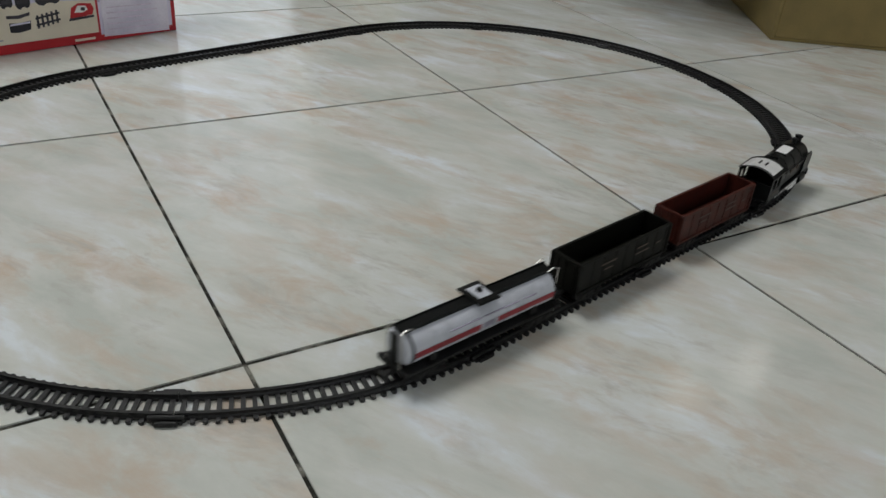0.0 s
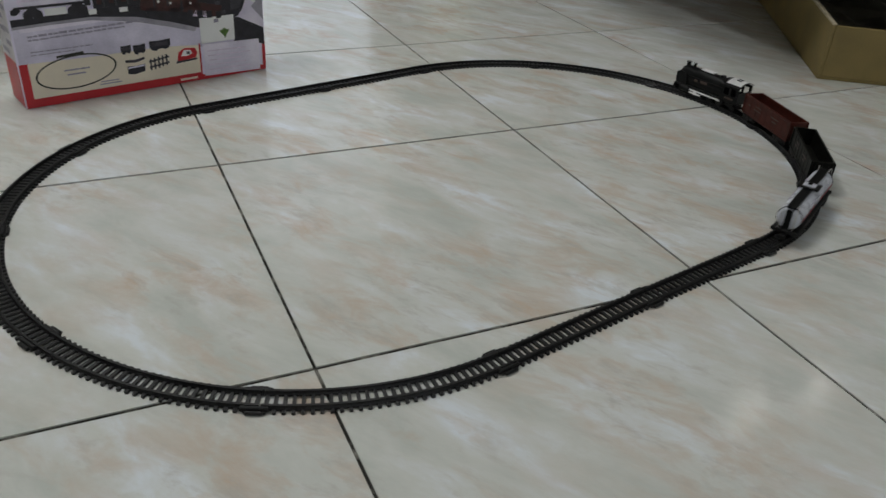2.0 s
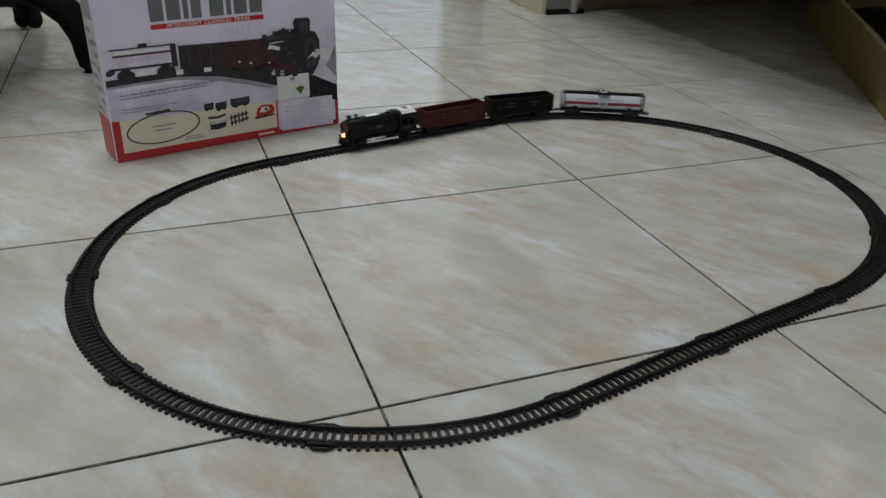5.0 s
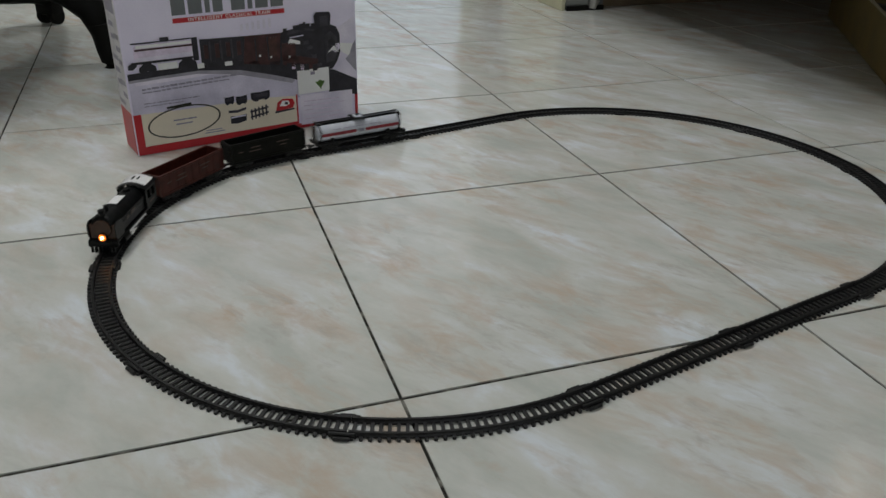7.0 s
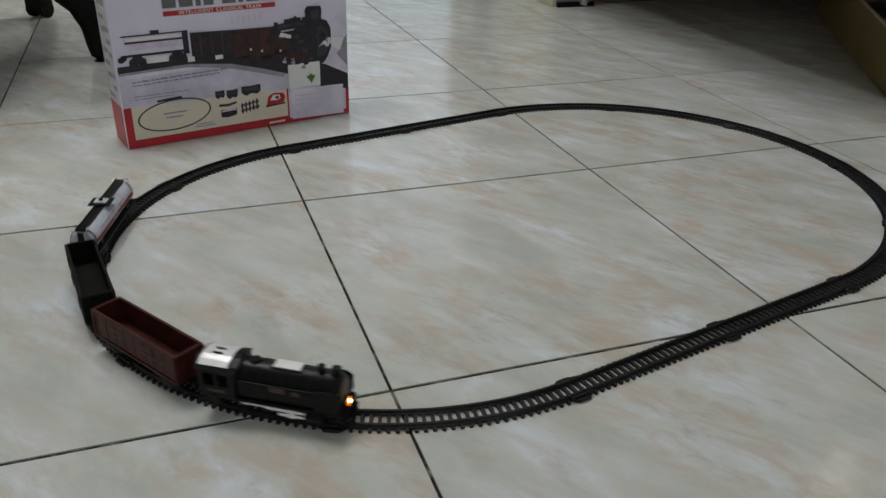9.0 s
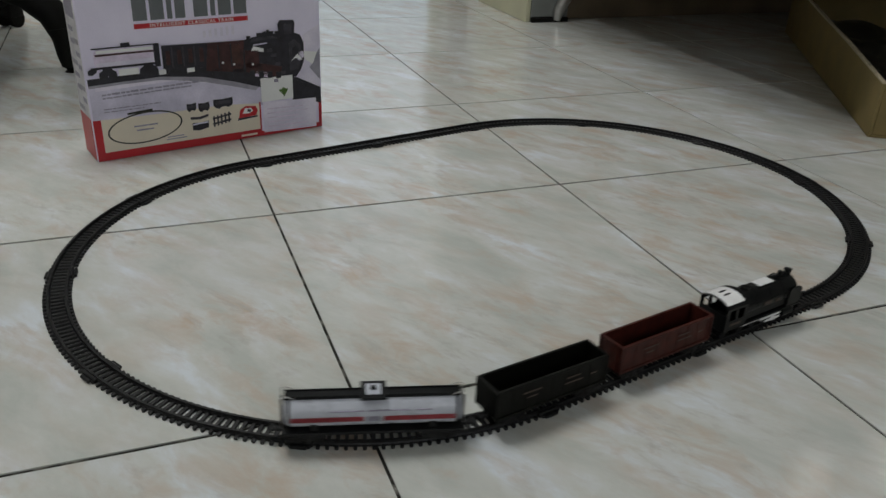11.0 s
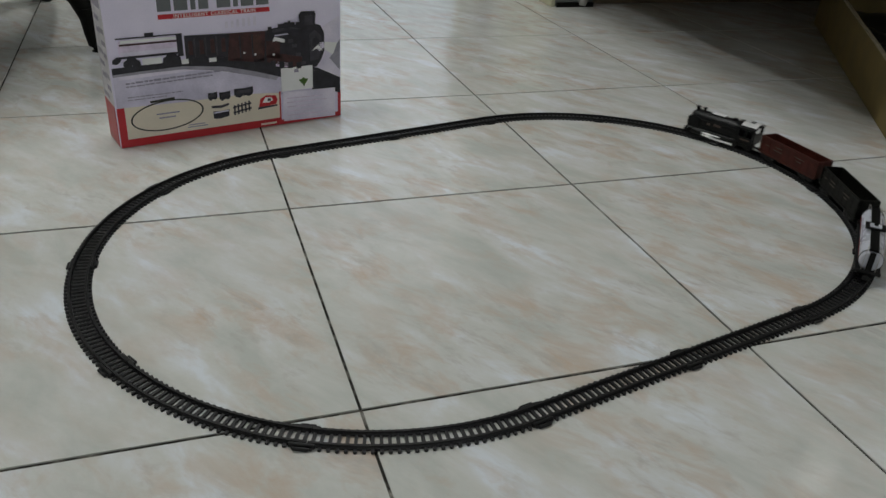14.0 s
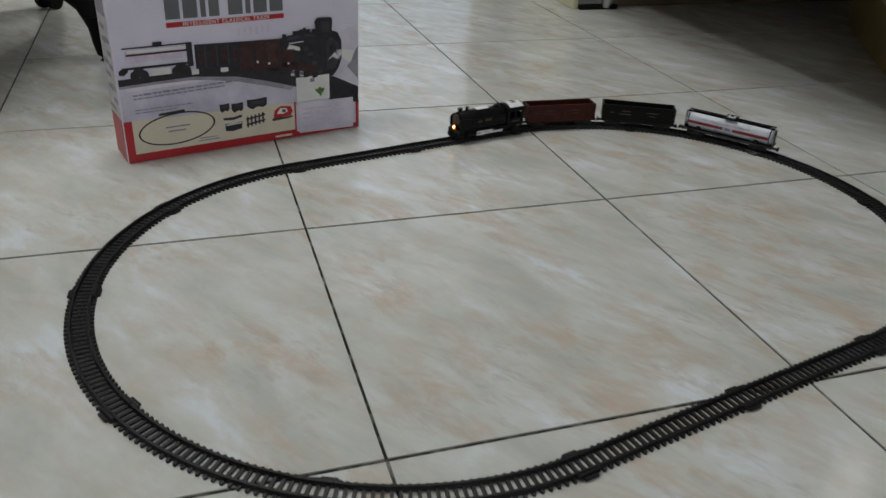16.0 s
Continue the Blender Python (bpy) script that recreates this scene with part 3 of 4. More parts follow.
    flat("cream_panel", [(0.0117, 0.0127), (0.2438, 0.0127), (0.2438, 0.053), (0.19, 0.058), (0.10, 0.058), (0.0117, 0.060)], 2, P_CREAM)
    ring = bmesh.new()
    n, turn = 48, radians(4)
    for k in range(n):
        a0, a1 = math.tau * k / n, math.tau * (k + 1) / n
        quad = []
        for a, r in ((a0, 1.0), (a1, 1.0), (a1, 0.955), (a0, 0.955)):
            x, y = 0.053 * r * math.cos(a), 0.0225 * (r - (1 - r) * 0.9) * math.sin(a)
            quad.append(ring.verts.new((0.071 + x * math.cos(turn) - y * math.sin(turn), -0.0011, 0.0415 + x * math.sin(turn) + y * math.cos(turn))))
        ring.faces.new(quad)
    bmesh.ops.remove_doubles(ring, verts=ring.verts, dist=1e-6)
    bmesh.ops.solidify(ring, geom=ring.faces[:], thickness=0.0003)
    part("oval_track_print", ring, P_TRACK, b)
    rect("train_print", 0.048, 0.083, 0.0625, 0.0655, 4, P_TRACK, 0.002)
    rect("writing", 0.055, 0.088, 0.0435, 0.0455, 3, P_LINE)
    rect("writing", 0.058, 0.082, 0.0375, 0.0395, 3, P_LINE)
    rect("writing", 0.098, 0.128, 0.0175, 0.019, 3, P_LINE)
    rect("writing", 0.100, 0.124, 0.021, 0.0225, 3, P_LINE)
    for u0, u1, v0, v1 in ((0.132, 0.146, 0.0545, 0.0675), (0.149, 0.166, 0.0520, 0.0665), (0.172, 0.202, 0.0535, 0.0690)):
        w, h = u1 - u0, v1 - v0
        flat("goods_picture", [(u0 + 0.12 * w, v0 + 0.10 * h), (u0 + 0.3 * w, v0), (u0 + 0.42 * w, v0 + 0.16 * h), (u0 + 0.62 * w, v0 + 0.18 * h), (u0 + 0.76 * w, v0 + 0.06 * h), (u1 - 0.08 * w, v0 + 0.2 * h), (u1, v0 + 0.4 * h), (u1, v1), (u0 + 0.5 * w, v1 - 0.1 * h), (u0, v1 - 0.05 * h), (u0, v0 + 0.35 * h)], 4, P_DARK)
        rect("goods_picture_side", u0 + 0.15 * w, u1 - 0.12 * w, v0 + 0.45 * h, v1 - 0.25 * h, 5, P_SHADE)
    flat("rail_picture", [(0.136, 0.0430), (0.150, 0.0415), (0.163, 0.0445), (0.163, 0.0480), (0.150, 0.0455), (0.136, 0.0465)], 4, P_SHADE)
    flat("tank_part_picture", [(0.138, 0.0265), (0.148, 0.0250), (0.162, 0.0275), (0.163, 0.0380), (0.150, 0.0365), (0.138, 0.0375)], 4, P_DARK)
    flat("tank_part_picture_shine", [(0.139, 0.0340), (0.162, 0.0350), (0.162, 0.0372), (0.139, 0.0362)], 5, P_ROAD)
    for k in range(5):
        rect("part_picture_bar", 0.170 + 0.0058 * k, 0.1725 + 0.0058 * k, 0.027 + 0.001 * k, 0.043 + 0.001 * k, 4, P_SHADE)
    rect("part_picture_bar", 0.169, 0.198, 0.030, 0.0325, 4, P_SHADE, 0.004)
    rect("part_picture_bar", 0.169, 0.198, 0.038, 0.0405, 4, P_SHADE, 0.004)
    flat("red_picture", [(0.210, 0.034), (0.238, 0.036), (0.241, 0.043), (0.238, 0.050), (0.222, 0.052), (0.213, 0.047)], 4, P_RED)
    flat("red_picture_white", [(0.216, 0.041), (0.226, 0.040), (0.233, 0.043), (0.231, 0.048), (0.221, 0.049)], 5, P_WHITE)
    flat("red_picture_mark", [(0.224, 0.043), (0.229, 0.042), (0.230, 0.046), (0.225, 0.047)], 6, P_SHADE)
    flat("red_picture_shade", [(0.208, 0.031), (0.240, 0.033), (0.240, 0.0355), (0.209, 0.0345)], 5, P_SHADE)
    rect("writing", 0.212, 0.238, 0.0045, 0.0075, 4, P_CREAM)
    # stickers
    flat("dark_corner_print", [(0.300, 0.050), (0.3495, 0.046), (0.3495, 0.066), (0.300, 0.084)], 4, P_DARK)
    rect("sticker", 0.248, 0.301, 0.0545, 0.0915, 6, P_WHITE)
    rect("sticker", 0.250, 0.340, 0.006, 0.0535, 6, P_MIST, -0.003)
    for k in range(3):
        a = radians(90 + 38 * (k - 1))
        flat("leaf_mark", [(0.285 + 0.001 * k, 0.059), (0.285 + 0.006 * math.cos(a) + 0.004, 0.064 + 0.007 * math.sin(a)), (0.285 + 0.011 * math.cos(a), 0.062 + 0.012 * math.sin(a)), (0.285 + 0.006 * math.cos(a) - 0.004, 0.064 + 0.007 * math.sin(a))], 7 + k, P_GREEN)
    rect("sticker_mark", 0.270, 0.277, 0.083, 0.088, 7, P_LINE)
    for k in range(5):
        rect("writing", 0.256, 0.325 - 0.008 * (k % 3), 0.014 + 0.007 * k, 0.0155 + 0.007 * k, 7, P_TANK, -0.002)


printed_box()

# ---- the oval track ----
CX, CY, TURN, R, HALF = 0.2580, 0.3062, radians(12.2), 0.3203, 0.1818
EAST, WEST = 0.3222, 0.3200
FAR = math.hypot(2 * HALF, 2 * (EAST - WEST))
S1, S2, S3 = 2 * HALF, 2 * HALF + math.pi * EAST, 2 * HALF + math.pi * EAST + FAR
LAP = S3 + math.pi * WEST
GAUGE, SLEEPER, RAILTOP = 0.0165, 0.0272, 0.0058


def along(s):
    """Place and heading on the track's middle line, s metres round from the near straight's west end."""
    s %= LAP
    if s < S1:
        x, y, h = s - HALF, -R, 0.0
    elif s < S2:
        h = (s - S1) / EAST
        x, y = HALF + EAST * math.sin(h), -R + EAST - EAST * math.cos(h)
    elif s < S3:
        k = (s - S2) / FAR
        x, y, h = HALF - 2 * HALF * k, -R + 2 * EAST + 2 * (WEST - EAST) * k, math.pi + math.atan2(EAST - WEST, HALF)
    else:
        h = math.pi + (s - S3) / WEST
        x, y = -HALF + WEST * math.sin(h), -R + WEST - WEST * math.cos(h)
    c, d = math.cos(TURN), math.sin(TURN)
    return CX + x * c - y * d, CY + x * d + y * c, h + TURN


def sleeper_mesh():
    pts, w, l = [], 0.00145, SLEEPER / 2
    for sx in (1, -1):
        for k in range(5):
            a = math.pi * (k / 4 - 0.5)
            pts.append((sx * (l - 0.0021 + 0.0021 * math.cos(a)), sx * 0.0021 * math.sin(a)) if k in (1, 2, 3) else (sx * (l - 0.0026), sx * w * math.sin(a)))
    return mesh_of("sleeper", prism([(y, x) for x, y in pts][::-1], 0.0024, Matrix.Translation((0, 0, 0.0002))), SLEEPERS)


SLEEPER_MESH = sleeper_mesh()


def joiner_mesh():
    bm = box(-0.0068, 0.0068, 0.0, 0.0034, 0.0004, 0.0034, 0.0008)
    box_into(bm, -0.0110, 0.0110, -0.0035, 0.0, 0.0006, 0.0052, 0.0008)
    return mesh_of("joiner", bm, TRACK)


JOINER_MESH = joiner_mesh()


def track_section(s0, s1, curved):
    x, y, h = along((s0 + s1) / 2)
    base = pose(x, y, 0, 0, 0, math.degrees(h))
    inv = base.inverted()
    name = "curved_track_section" if curved else "straight_track_section"
    label = "curved black plastic toy track section on the tiles" if curved else "straight black plastic toy track section on the tiles"
    t = thing(name, label, "toy track", base, "toy track sections")
    steps = 14 if curved else 2
    for side in (-1, 1):
        bm, rings = bmesh.new(), []
        for k in range(steps + 1):
            px, py, a = along(s0 + 0.0004 + (s1 - s0 - 0.0008) * k / steps)
            nx, ny = -math.sin(a), math.cos(a)
            ring = []
            for dn, z in ((-0.0017, 0.0026), (-0.0011, 0.0036), (-0.0011, RAILTOP), (0.0011, RAILTOP), (0.0011, 0.0036), (0.0017, 0.0026), (0.0017, 0.0008), (-0.0017, 0.0008)):
                o = side * GAUGE / 2 + dn
                ring.append(bm.verts.new(inv @ Vector((px + o * nx, py + o * ny, z))))
            rings.append(ring)
        for a, b in zip(rings, rings[1:]):
            for k in range(8):
                bm.faces.new((a[k], a[(k + 1) % 8], b[(k + 1) % 8], b[k]))
        bm.faces.new(rings[0])
        bm.faces.new(rings[-1][::-1])
        bmesh.ops.recalc_face_normals(bm, faces=bm.faces)
        part("rail", bm, TRACK, t)
    n = 29 if curved else 26
    for k in range(n):
        px, py, a = along(s0 + (s1 - s0) * (k + 0.5) / n)
        shared("sleeper", SLEEPER_MESH, t, inv @ pose(px, py, 0, 0, 0, math.degrees(a)))
    for side in (0, 180):
        px, py, a = along(s1)
        jn = SLEEPER / 2 - 0.0012
        q = pose(px, py, 0, 0, 0, math.degrees(a) + side) @ Matrix.Translation((0.004 if side else -0.004, jn, 0))
        shared("joiner", JOINER_MESH, t, inv @ q)
    return t


for k in range(2):
    track_section(k * HALF, (k + 1) * HALF, False)
    track_section(S2 + k * FAR / 2, S2 + (k + 1) * FAR / 2, False)
for k in range(5):
    track_section(S1 + math.pi * EAST * k / 5, S1 + math.pi * EAST * (k + 1) / 5, True)
    track_section(S3 + math.pi * WEST * k / 5, S3 + math.pi * WEST * (k + 1) / 5, True)


# ---- the train: x ahead, y to its left, z up from the rail's top ----
def wheels(parent, xs, r, rim=UNDER, crank=False):
    for x in xs:
        for y in (-1, 1):
            bm = rod((0, 0, 0), r, 0.0028, "y", 18)
            if crank:
                rod_into(bm, (0.0030, y * 0.0026, 0), 0.0011, 0.0030, "y", 10)
                box_into(bm, -0.0052, -0.0022, y * 0.0018 - 0.0004, y * 0.0018 + 0.0004, -0.0034, 0.0034)
            rod_into(bm, (0, -y * 0.0016, 0), r + 0.0006, 0.0006, "y", 18)
            rod_into(bm, (0, y * 0.0017, 0), r * 0.45, 0.0008, "y", 12)
            w = part("wheel", bm, rim, parent, "", True)
            w.matrix_basis = Matrix.Translation((x, y * GAUGE / 2, r))


def bogie(parent, x):
    bm = bmesh.new()
    for y in (-1, 1):
        box_into(bm, x - 0.0135, x + 0.0135, y * 0.0125 - 0.0012, y * 0.0125 + 0.0012, 0.0038, 0.0082, 0.0008)
        for dx in (-0.0078, 0.0078):
            rod_into(bm, (x + dx, y * 0.0138, 0.0052), 0.0024, 0.0012, "y", 10)
        box_into(bm, x - 0.003, x + 0.003, y * 0.0128 - 0.0016, y * 0.0128 + 0.0016, 0.002, 0.0092, 0.0006)
    box_into(bm, x - 0.004, x + 0.004, -0.0125, 0.0125, 0.005, 0.0095, 0.0006)
    b = part("bogie", bm, UNDER, parent)
    wheels(b, (x - 0.0078, x + 0.0078), 0.0050)


def coupler(parent, x, ahead):
    bm = box(min(x, x + ahead * 0.009), max(x, x + ahead * 0.009), -0.0022, 0.0022, 0.0052, 0.0076, 0.0005)
    box_into(bm, x + ahead * 0.0085 - 0.0016, x + ahead * 0.0085 + 0.0016, -0.0042, 0.0042, 0.0042, 0.0090, 0.0006)
    part("coupler", bm, UNDER, parent)


WAGON = 0.0565


def gondola(name, label, paint):
    g = thing(name, label, "toy wagon", group="toy train")
    L, Wd, z0, z1, w = WAGON, 0.0130, 0.0105, 0.0362, 0.0010
    part("floor_plate", box(-L + w, L - w, -Wd + w, Wd - w, z0, z0 + 0.004), paint, g)
    for y in (-1, 1):
        bm = box(-L, L, y * Wd - (w if y > 0 else 0), y * Wd + (w if y < 0 else 0), z0 - 0.001, z1, 0.0004)
        o = y * Wd
        for k in range(9):
            x = -L + 0.004 + k * (2 * L - 0.008) / 8
            box_into(bm, x - 0.0009, x + 0.0009, min(o, o + y * 0.0004), max(o, o + y * 0.0004), z0 + 0.0005, z1 - 0.0016)
        box_into(bm, -L, L, min(o - y * 0.0016, o + y * 0.0010), max(o - y * 0.0016, o + y * 0.0010), z1 - 0.0018, z1 + 0.0004, 0.0003)
        box_into(bm, -L, L, min(o, o + y * 0.0010), max(o, o + y * 0.0010), z0 - 0.0012, z0 + 0.001)
        side = part("side", bm, paint, g)
        for x in (-1, 1):
            part("corner_post", box(x * L - 0.0012, x * L + 0.0012, min(o - y * 0.0008, o + y * 0.0013), max(o - y * 0.0008, o + y * 0.0013), z0, z1, 0.0004), paint, side)
        for k, (x, l, z) in enumerate(((-0.022, 0.009, 0.0275), (-0.022, 0.005, 0.0225), (0.020, 0.007, 0.0275), (0.021, 0.009, 0.0225), (0.042, 0.003, 0.024))):
            part("lettering", box(x - l, x + l, min(o + y * 0.0009, o + y * 0.0011), max(o + y * 0.0009, o + y * 0.0011), z - 0.0007, z + 0.0007), LETTER, side)
    for x in (-1, 1):
        bm = box(x * L - (w if x > 0 else 0), x * L + (w if x < 0 else 0), -Wd + w, Wd - w, z0 - 0.001, z1, 0.0003)
        o = x * L
        for yy in (-0.0075, 0, 0.0075):
            box_into(bm, min(o, o + x * 0.0008), max(o, o + x * 0.0008), yy - 0.0008, yy + 0.0008, z0, z1 - 0.002)
        box_into(bm, min(o - x * 0.0014, o + x * 0.0008), max(o - x * 0.0014, o + x * 0.0008), -Wd + 0.001, Wd - 0.001, z1 - 0.0018, z1 + 0.0003)
        part("end", bm, paint, g)
    part("underframe", box(-L + 0.002, L - 0.002, -0.0128, 0.0128, 0.0078, 0.0100, 0.0006), UNDER, g)
    for x in (-0.039, 0.039):
        bogie(g, x)
    for a in (-1, 1):
        coupler(g, a * (L - 0.002), a)
    return g


def tank_wagon():
    g = thing("tank_wagon", "white tank wagon with red side stripes and a black walkway", "toy wagon", group="toy train")
    L, r, zc = 0.0690, 0.0130, 0.0240
    prof = [(-L + 0.001, 0.2), (-L + 0.0022, 0.82), (-L + 0.005, 1.0), (L - 0.005, 1.0), (L - 0.0022, 0.82), (L - 0.001, 0.2)]
    part("tank", sweep([(x, 0, zc) for x, _ in prof], [r * k for _, k in prof], sides=32), TANK, g, "glossy silver-white tank", True)
    for x in (-L + 0.0056, L - 0.0056):
        part("tank_band", rod((x, 0, zc), r + 0.0004, 0.0016, "x", 32), BLACK, g)
    for y in (-1, 1):
        a0, a1 = (radians(-14), radians(6)) if y > 0 else (radians(174), radians(194))
        for x0, x1, material, name in ((-L + 0.007, -0.0075, STRIPE, "stripe"), (0.0075, L - 0.007, STRIPE, "stripe"), (-0.0045, 0.0045, P_LINE, "emblem")):
            bm, strip = bmesh.new(), []
            for k in range(5):
                a = a0 + (a1 - a0) * k / 4
                rr = r + 0.00035
                strip.append([bm.verts.new((x, rr * math.cos(a), zc + rr * math.sin(a))) for x in (x0, x1)])
            for a, b in zip(strip, strip[1:]):
                bm.faces.new((a[0], a[1], b[1], b[0]))
            bmesh.ops.solidify(bm, geom=bm.faces[:], thickness=0.0003)
            bmesh.ops.recalc_face_normals(bm, faces=bm.faces)
            part(name, bm, material, g, "red painted stripe" if name == "stripe" else "small grey painted emblem")
        for x, l in ((-0.02, 0.013), (0.012, 0.016), (0.038, 0.006)):
            part("lettering", box(x - l, x + l, min(y * (r - 0.0016), y * (r - 0.0006)), max(y * (r - 0.0016), y * (r - 0.0006)), zc + 0.0052, zc + 0.0060), P_LINE, g)
    part("walkway", box(-L + 0.002, L - 0.002, -0.0048, 0.0048, zc + r - 0.0012, zc + r + 0.0012, 0.0004), BLACK, g, "black walkway along the top")
    for y in (-1, 1):
        bm = box(-L + 0.002, L - 0.002, y * 0.0044 - 0.0004, y * 0.0044 + 0.0004, zc + r + 0.0012, zc + r + 0.0021)
        part("walkway_rail", bm, BLACK, g)
    hatch = part("hatch", box(-0.0098, 0.0098, -0.0115, 0.0115, zc + r + 0.0016, zc + r + 0.0034, 0.0005), BLACK, g, "black square hatch platform")
    part("hatch_lid", box(-0.0058, 0.0058, -0.0068, 0.0068, zc + r + 0.0035, zc + r + 0.0042, 0.0003), TANK, hatch, "pale square hatch lid")
    part("hatch_knob", rod((0, 0, zc + r + 0.0056), 0.0024, 0.0018, "z", 12, 0.0020), BLACK, hatch, "", True)
    part("underframe", box(-L, L, -0.0140, 0.0140, 0.0088, 0.0112, 0.0006), UNDER, g)
    for a in (-1, 1):
        bm = box(min(a * (L - 0.001), a * (L + 0.0015)), max(a * (L - 0.001), a * (L + 0.0015)), -0.0145, 0.0145, 0.0082, 0.0125, 0.0005)
        part("end_beam", bm, UNDER, g)
        part("ladder", box(min(a * (L - 0.0004), a * (L + 0.0008)), max(a * (L - 0.0004), a * (L + 0.0008)), -0.0032, 0.0032, 0.0120, zc + r - 0.001, 0.0004), BLACK, g)
        for y in (-0.0075, 0.0075):
            part("end_handrail", sweep([(a * (L + 0.0004), y, 0.0120), (a * (L + 0.0004), y, zc + r + 0.0020), (a * (L - 0.0040), y * 0.85, zc + r + 0.0034), (a * (L - 0.0090), y * 0.8, zc + r + 0.0012)], [0.0005, 0.0005, 0.0005, 0.0005], sides=6), CHROME, g, "thin pale handrail")
        part("saddle", box(min(a * 0.042, a * 0.048), max(a * 0.042, a * 0.048), -0.0115, 0.0115, 0.0110, 0.0175, 0.0005), UNDER, g)
    for x in (-0.049, 0.049):
        bogie(g, x)
    for a in (-1, 1):
        coupler(g, a * L, a)
    return g


DRIVERS, SIDE_RODS = [], []


def engine():
    e = thing("steam_engine", "black toy steam engine with silver roof plates and a glowing headlight", "toy train", group="toy train")
    part("running_board", box(-0.060, 0.056, -0.0162, 0.0162, 0.0120, 0.0148, 0.0006), BLACK, e)
    part("frame", box(-0.056, 0.054, -0.0068, 0.0068, 0.0040, 0.0122), UNDER, e)
    zc = 0.0275
    boiler = sweep([(-0.030, 0, zc), (-0.029, 0, zc), (0.046, 0, zc), (0.0505, 0, zc), (0.0525, 0, zc)], [0.0128, 0.0142, 0.0142, 0.0130, 0.0095], sides=28)
    part("boiler", boiler, BLACK, e, "", True)
    part("boiler_base", box(-0.030, 0.048, -0.0136, 0.0136, 0.0146, zc - 0.001, 0.0014), BLACK, e)
    for x in (-0.012, 0.008, 0.028):
        part("boiler_band", rod((x, 0, zc), 0.0145, 0.0012, "x", 28), BLACK, e)
    for y in (-1, 1):
        part("handrail", rod((0.008, y * 0.0148, zc + 0.0035), 0.0005, 0.074, "x", 8), UNDER, e)
        out = [(0.0, 0.0), (0.019, 0.0), (0.0215, 0.005), (0.0215, 0.0165), (0.016, 0.0200), (0.003, 0.0185)]
        part("smoke_deflector", prism(out, 0.0011, Matrix.Translation((0.0335, y * 0.0150 + 0.0005, 0.0146)) @ Matrix.Rotation(radians(90), 4, "X")), BLACK, e)
        part("nameplate", box(-0.002, 0.010, min(y * 0.0136, y * 0.0147), max(y * 0.0136, y * 0.0147), zc - 0.0022, zc + 0.0016), LETTER, e)
        part("nameplate", box(0.016, 0.022, min(y * 0.0136, y * 0.0147), max(y * 0.0136, y * 0.0147), zc - 0.0028, zc + 0.0006), LETTER, e)
    part("smokebox_door", rod((0.0530, 0, zc), 0.0098, 0.0016, "x", 24), LIT_FRONT, e, "round front door, tinted brown for the headlight's glow", True)
    part("front_plate", box(0.0500, 0.0520, -0.0145, 0.0145, 0.0148, zc + 0.004, 0.0006), LIT_FRONT, e, "front plate, tinted brown for the headlight's glow")
    lamp = part("headlight", rod((0.0548, 0, zc - 0.0095), 0.0046, 0.0030, "x", 16), UNDER, e, "", True)
    # Emitting ring stands in for the orange glow around the bulb.
    part("lamp_rim", rod((0.0564, 0, zc - 0.0095), 0.0042, 0.0008, "x", 16, 0.0038), HALO, lamp, "emitting orange ring for the glow round the bulb", True)
    part("bulb", rod((0.0571, 0, zc - 0.0095), 0.0019, 0.0010, "x", 16, 0.0014), BULB, lamp, "glowing yellow bulb", True)
    chim = rod((0.0475, 0, zc + 0.0150), 0.0028, 0.0070, "z", 16, 0.0034)
    rod_into(chim, (0.0475, 0, zc + 0.0187), 0.0040, 0.0012, "z", 16)
    part("chimney", chim, BLACK, e, "", True)
    dome = rod((0.0355, 0, zc + 0.0148), 0.0022, 0.0074, "z", 12)
    rod_into(dome, (0.0355, 0, zc + 0.0188), 0.0029, 0.0014, "z", 12)
    part("whistle", dome, BLACK, e, "", True)
    part("boiler_hump", box(-0.004, 0.022, -0.0062, 0.0062, zc + 0.0110, zc + 0.0144, 0.0016, 2), BLACK, e)
    part("top_plate", box(-0.002, 0.020, -0.0052, 0.0052, zc + 0.0145, zc + 0.0152, 0.0003), SILVER, e, "shiny silver plate on the boiler")
    part("steam_dome", rod((-0.018, 0, zc + 0.0136), 0.0052, 0.0052, "z", 18, 0.0040), BLACK, e, "", True)
    # cab
    for y in (-1, 1):
        bm = box(-0.060, -0.030, y * 0.0158 - 0.0006, y * 0.0158 + 0.0006, 0.0146, 0.0235)
        for a, b in ((-0.060, -0.0555), (-0.0470, -0.0435), (-0.0350, -0.030)):
            box_into(bm, a, b, y * 0.0158 - 0.0006, y * 0.0158 + 0.0006, 0.0235, 0.0345)
        box_into(bm, -0.060, -0.030, y * 0.0158 - 0.0006, y * 0.0158 + 0.0006, 0.0345, 0.0385)
        part("cab_side", bm, BLACK, e)
        part("cab_lettering", box(-0.053, -0.038, min(y * 0.0163, y * 0.0167), max(y * 0.0163, y * 0.0167), 0.0180, 0.0205), LETTER, e)
    part("cab_front", box(-0.0312, -0.0300, -0.0152, 0.0152, 0.0146, 0.0400), BLACK, e)
    part("cab_back", box(-0.0600, -0.0588, -0.0152, 0.0152, 0.0146, 0.0300), BLACK, e)
    roof, arcs = bmesh.new(), []
    for k in range(9):
        y = -0.0180 + 0.0045 * k
        arcs.append([roof.verts.new((x, y, 0.0385 + 0.0058 * (1 - (y / 0.018) ** 2))) for x in (-0.0625, -0.0275)])
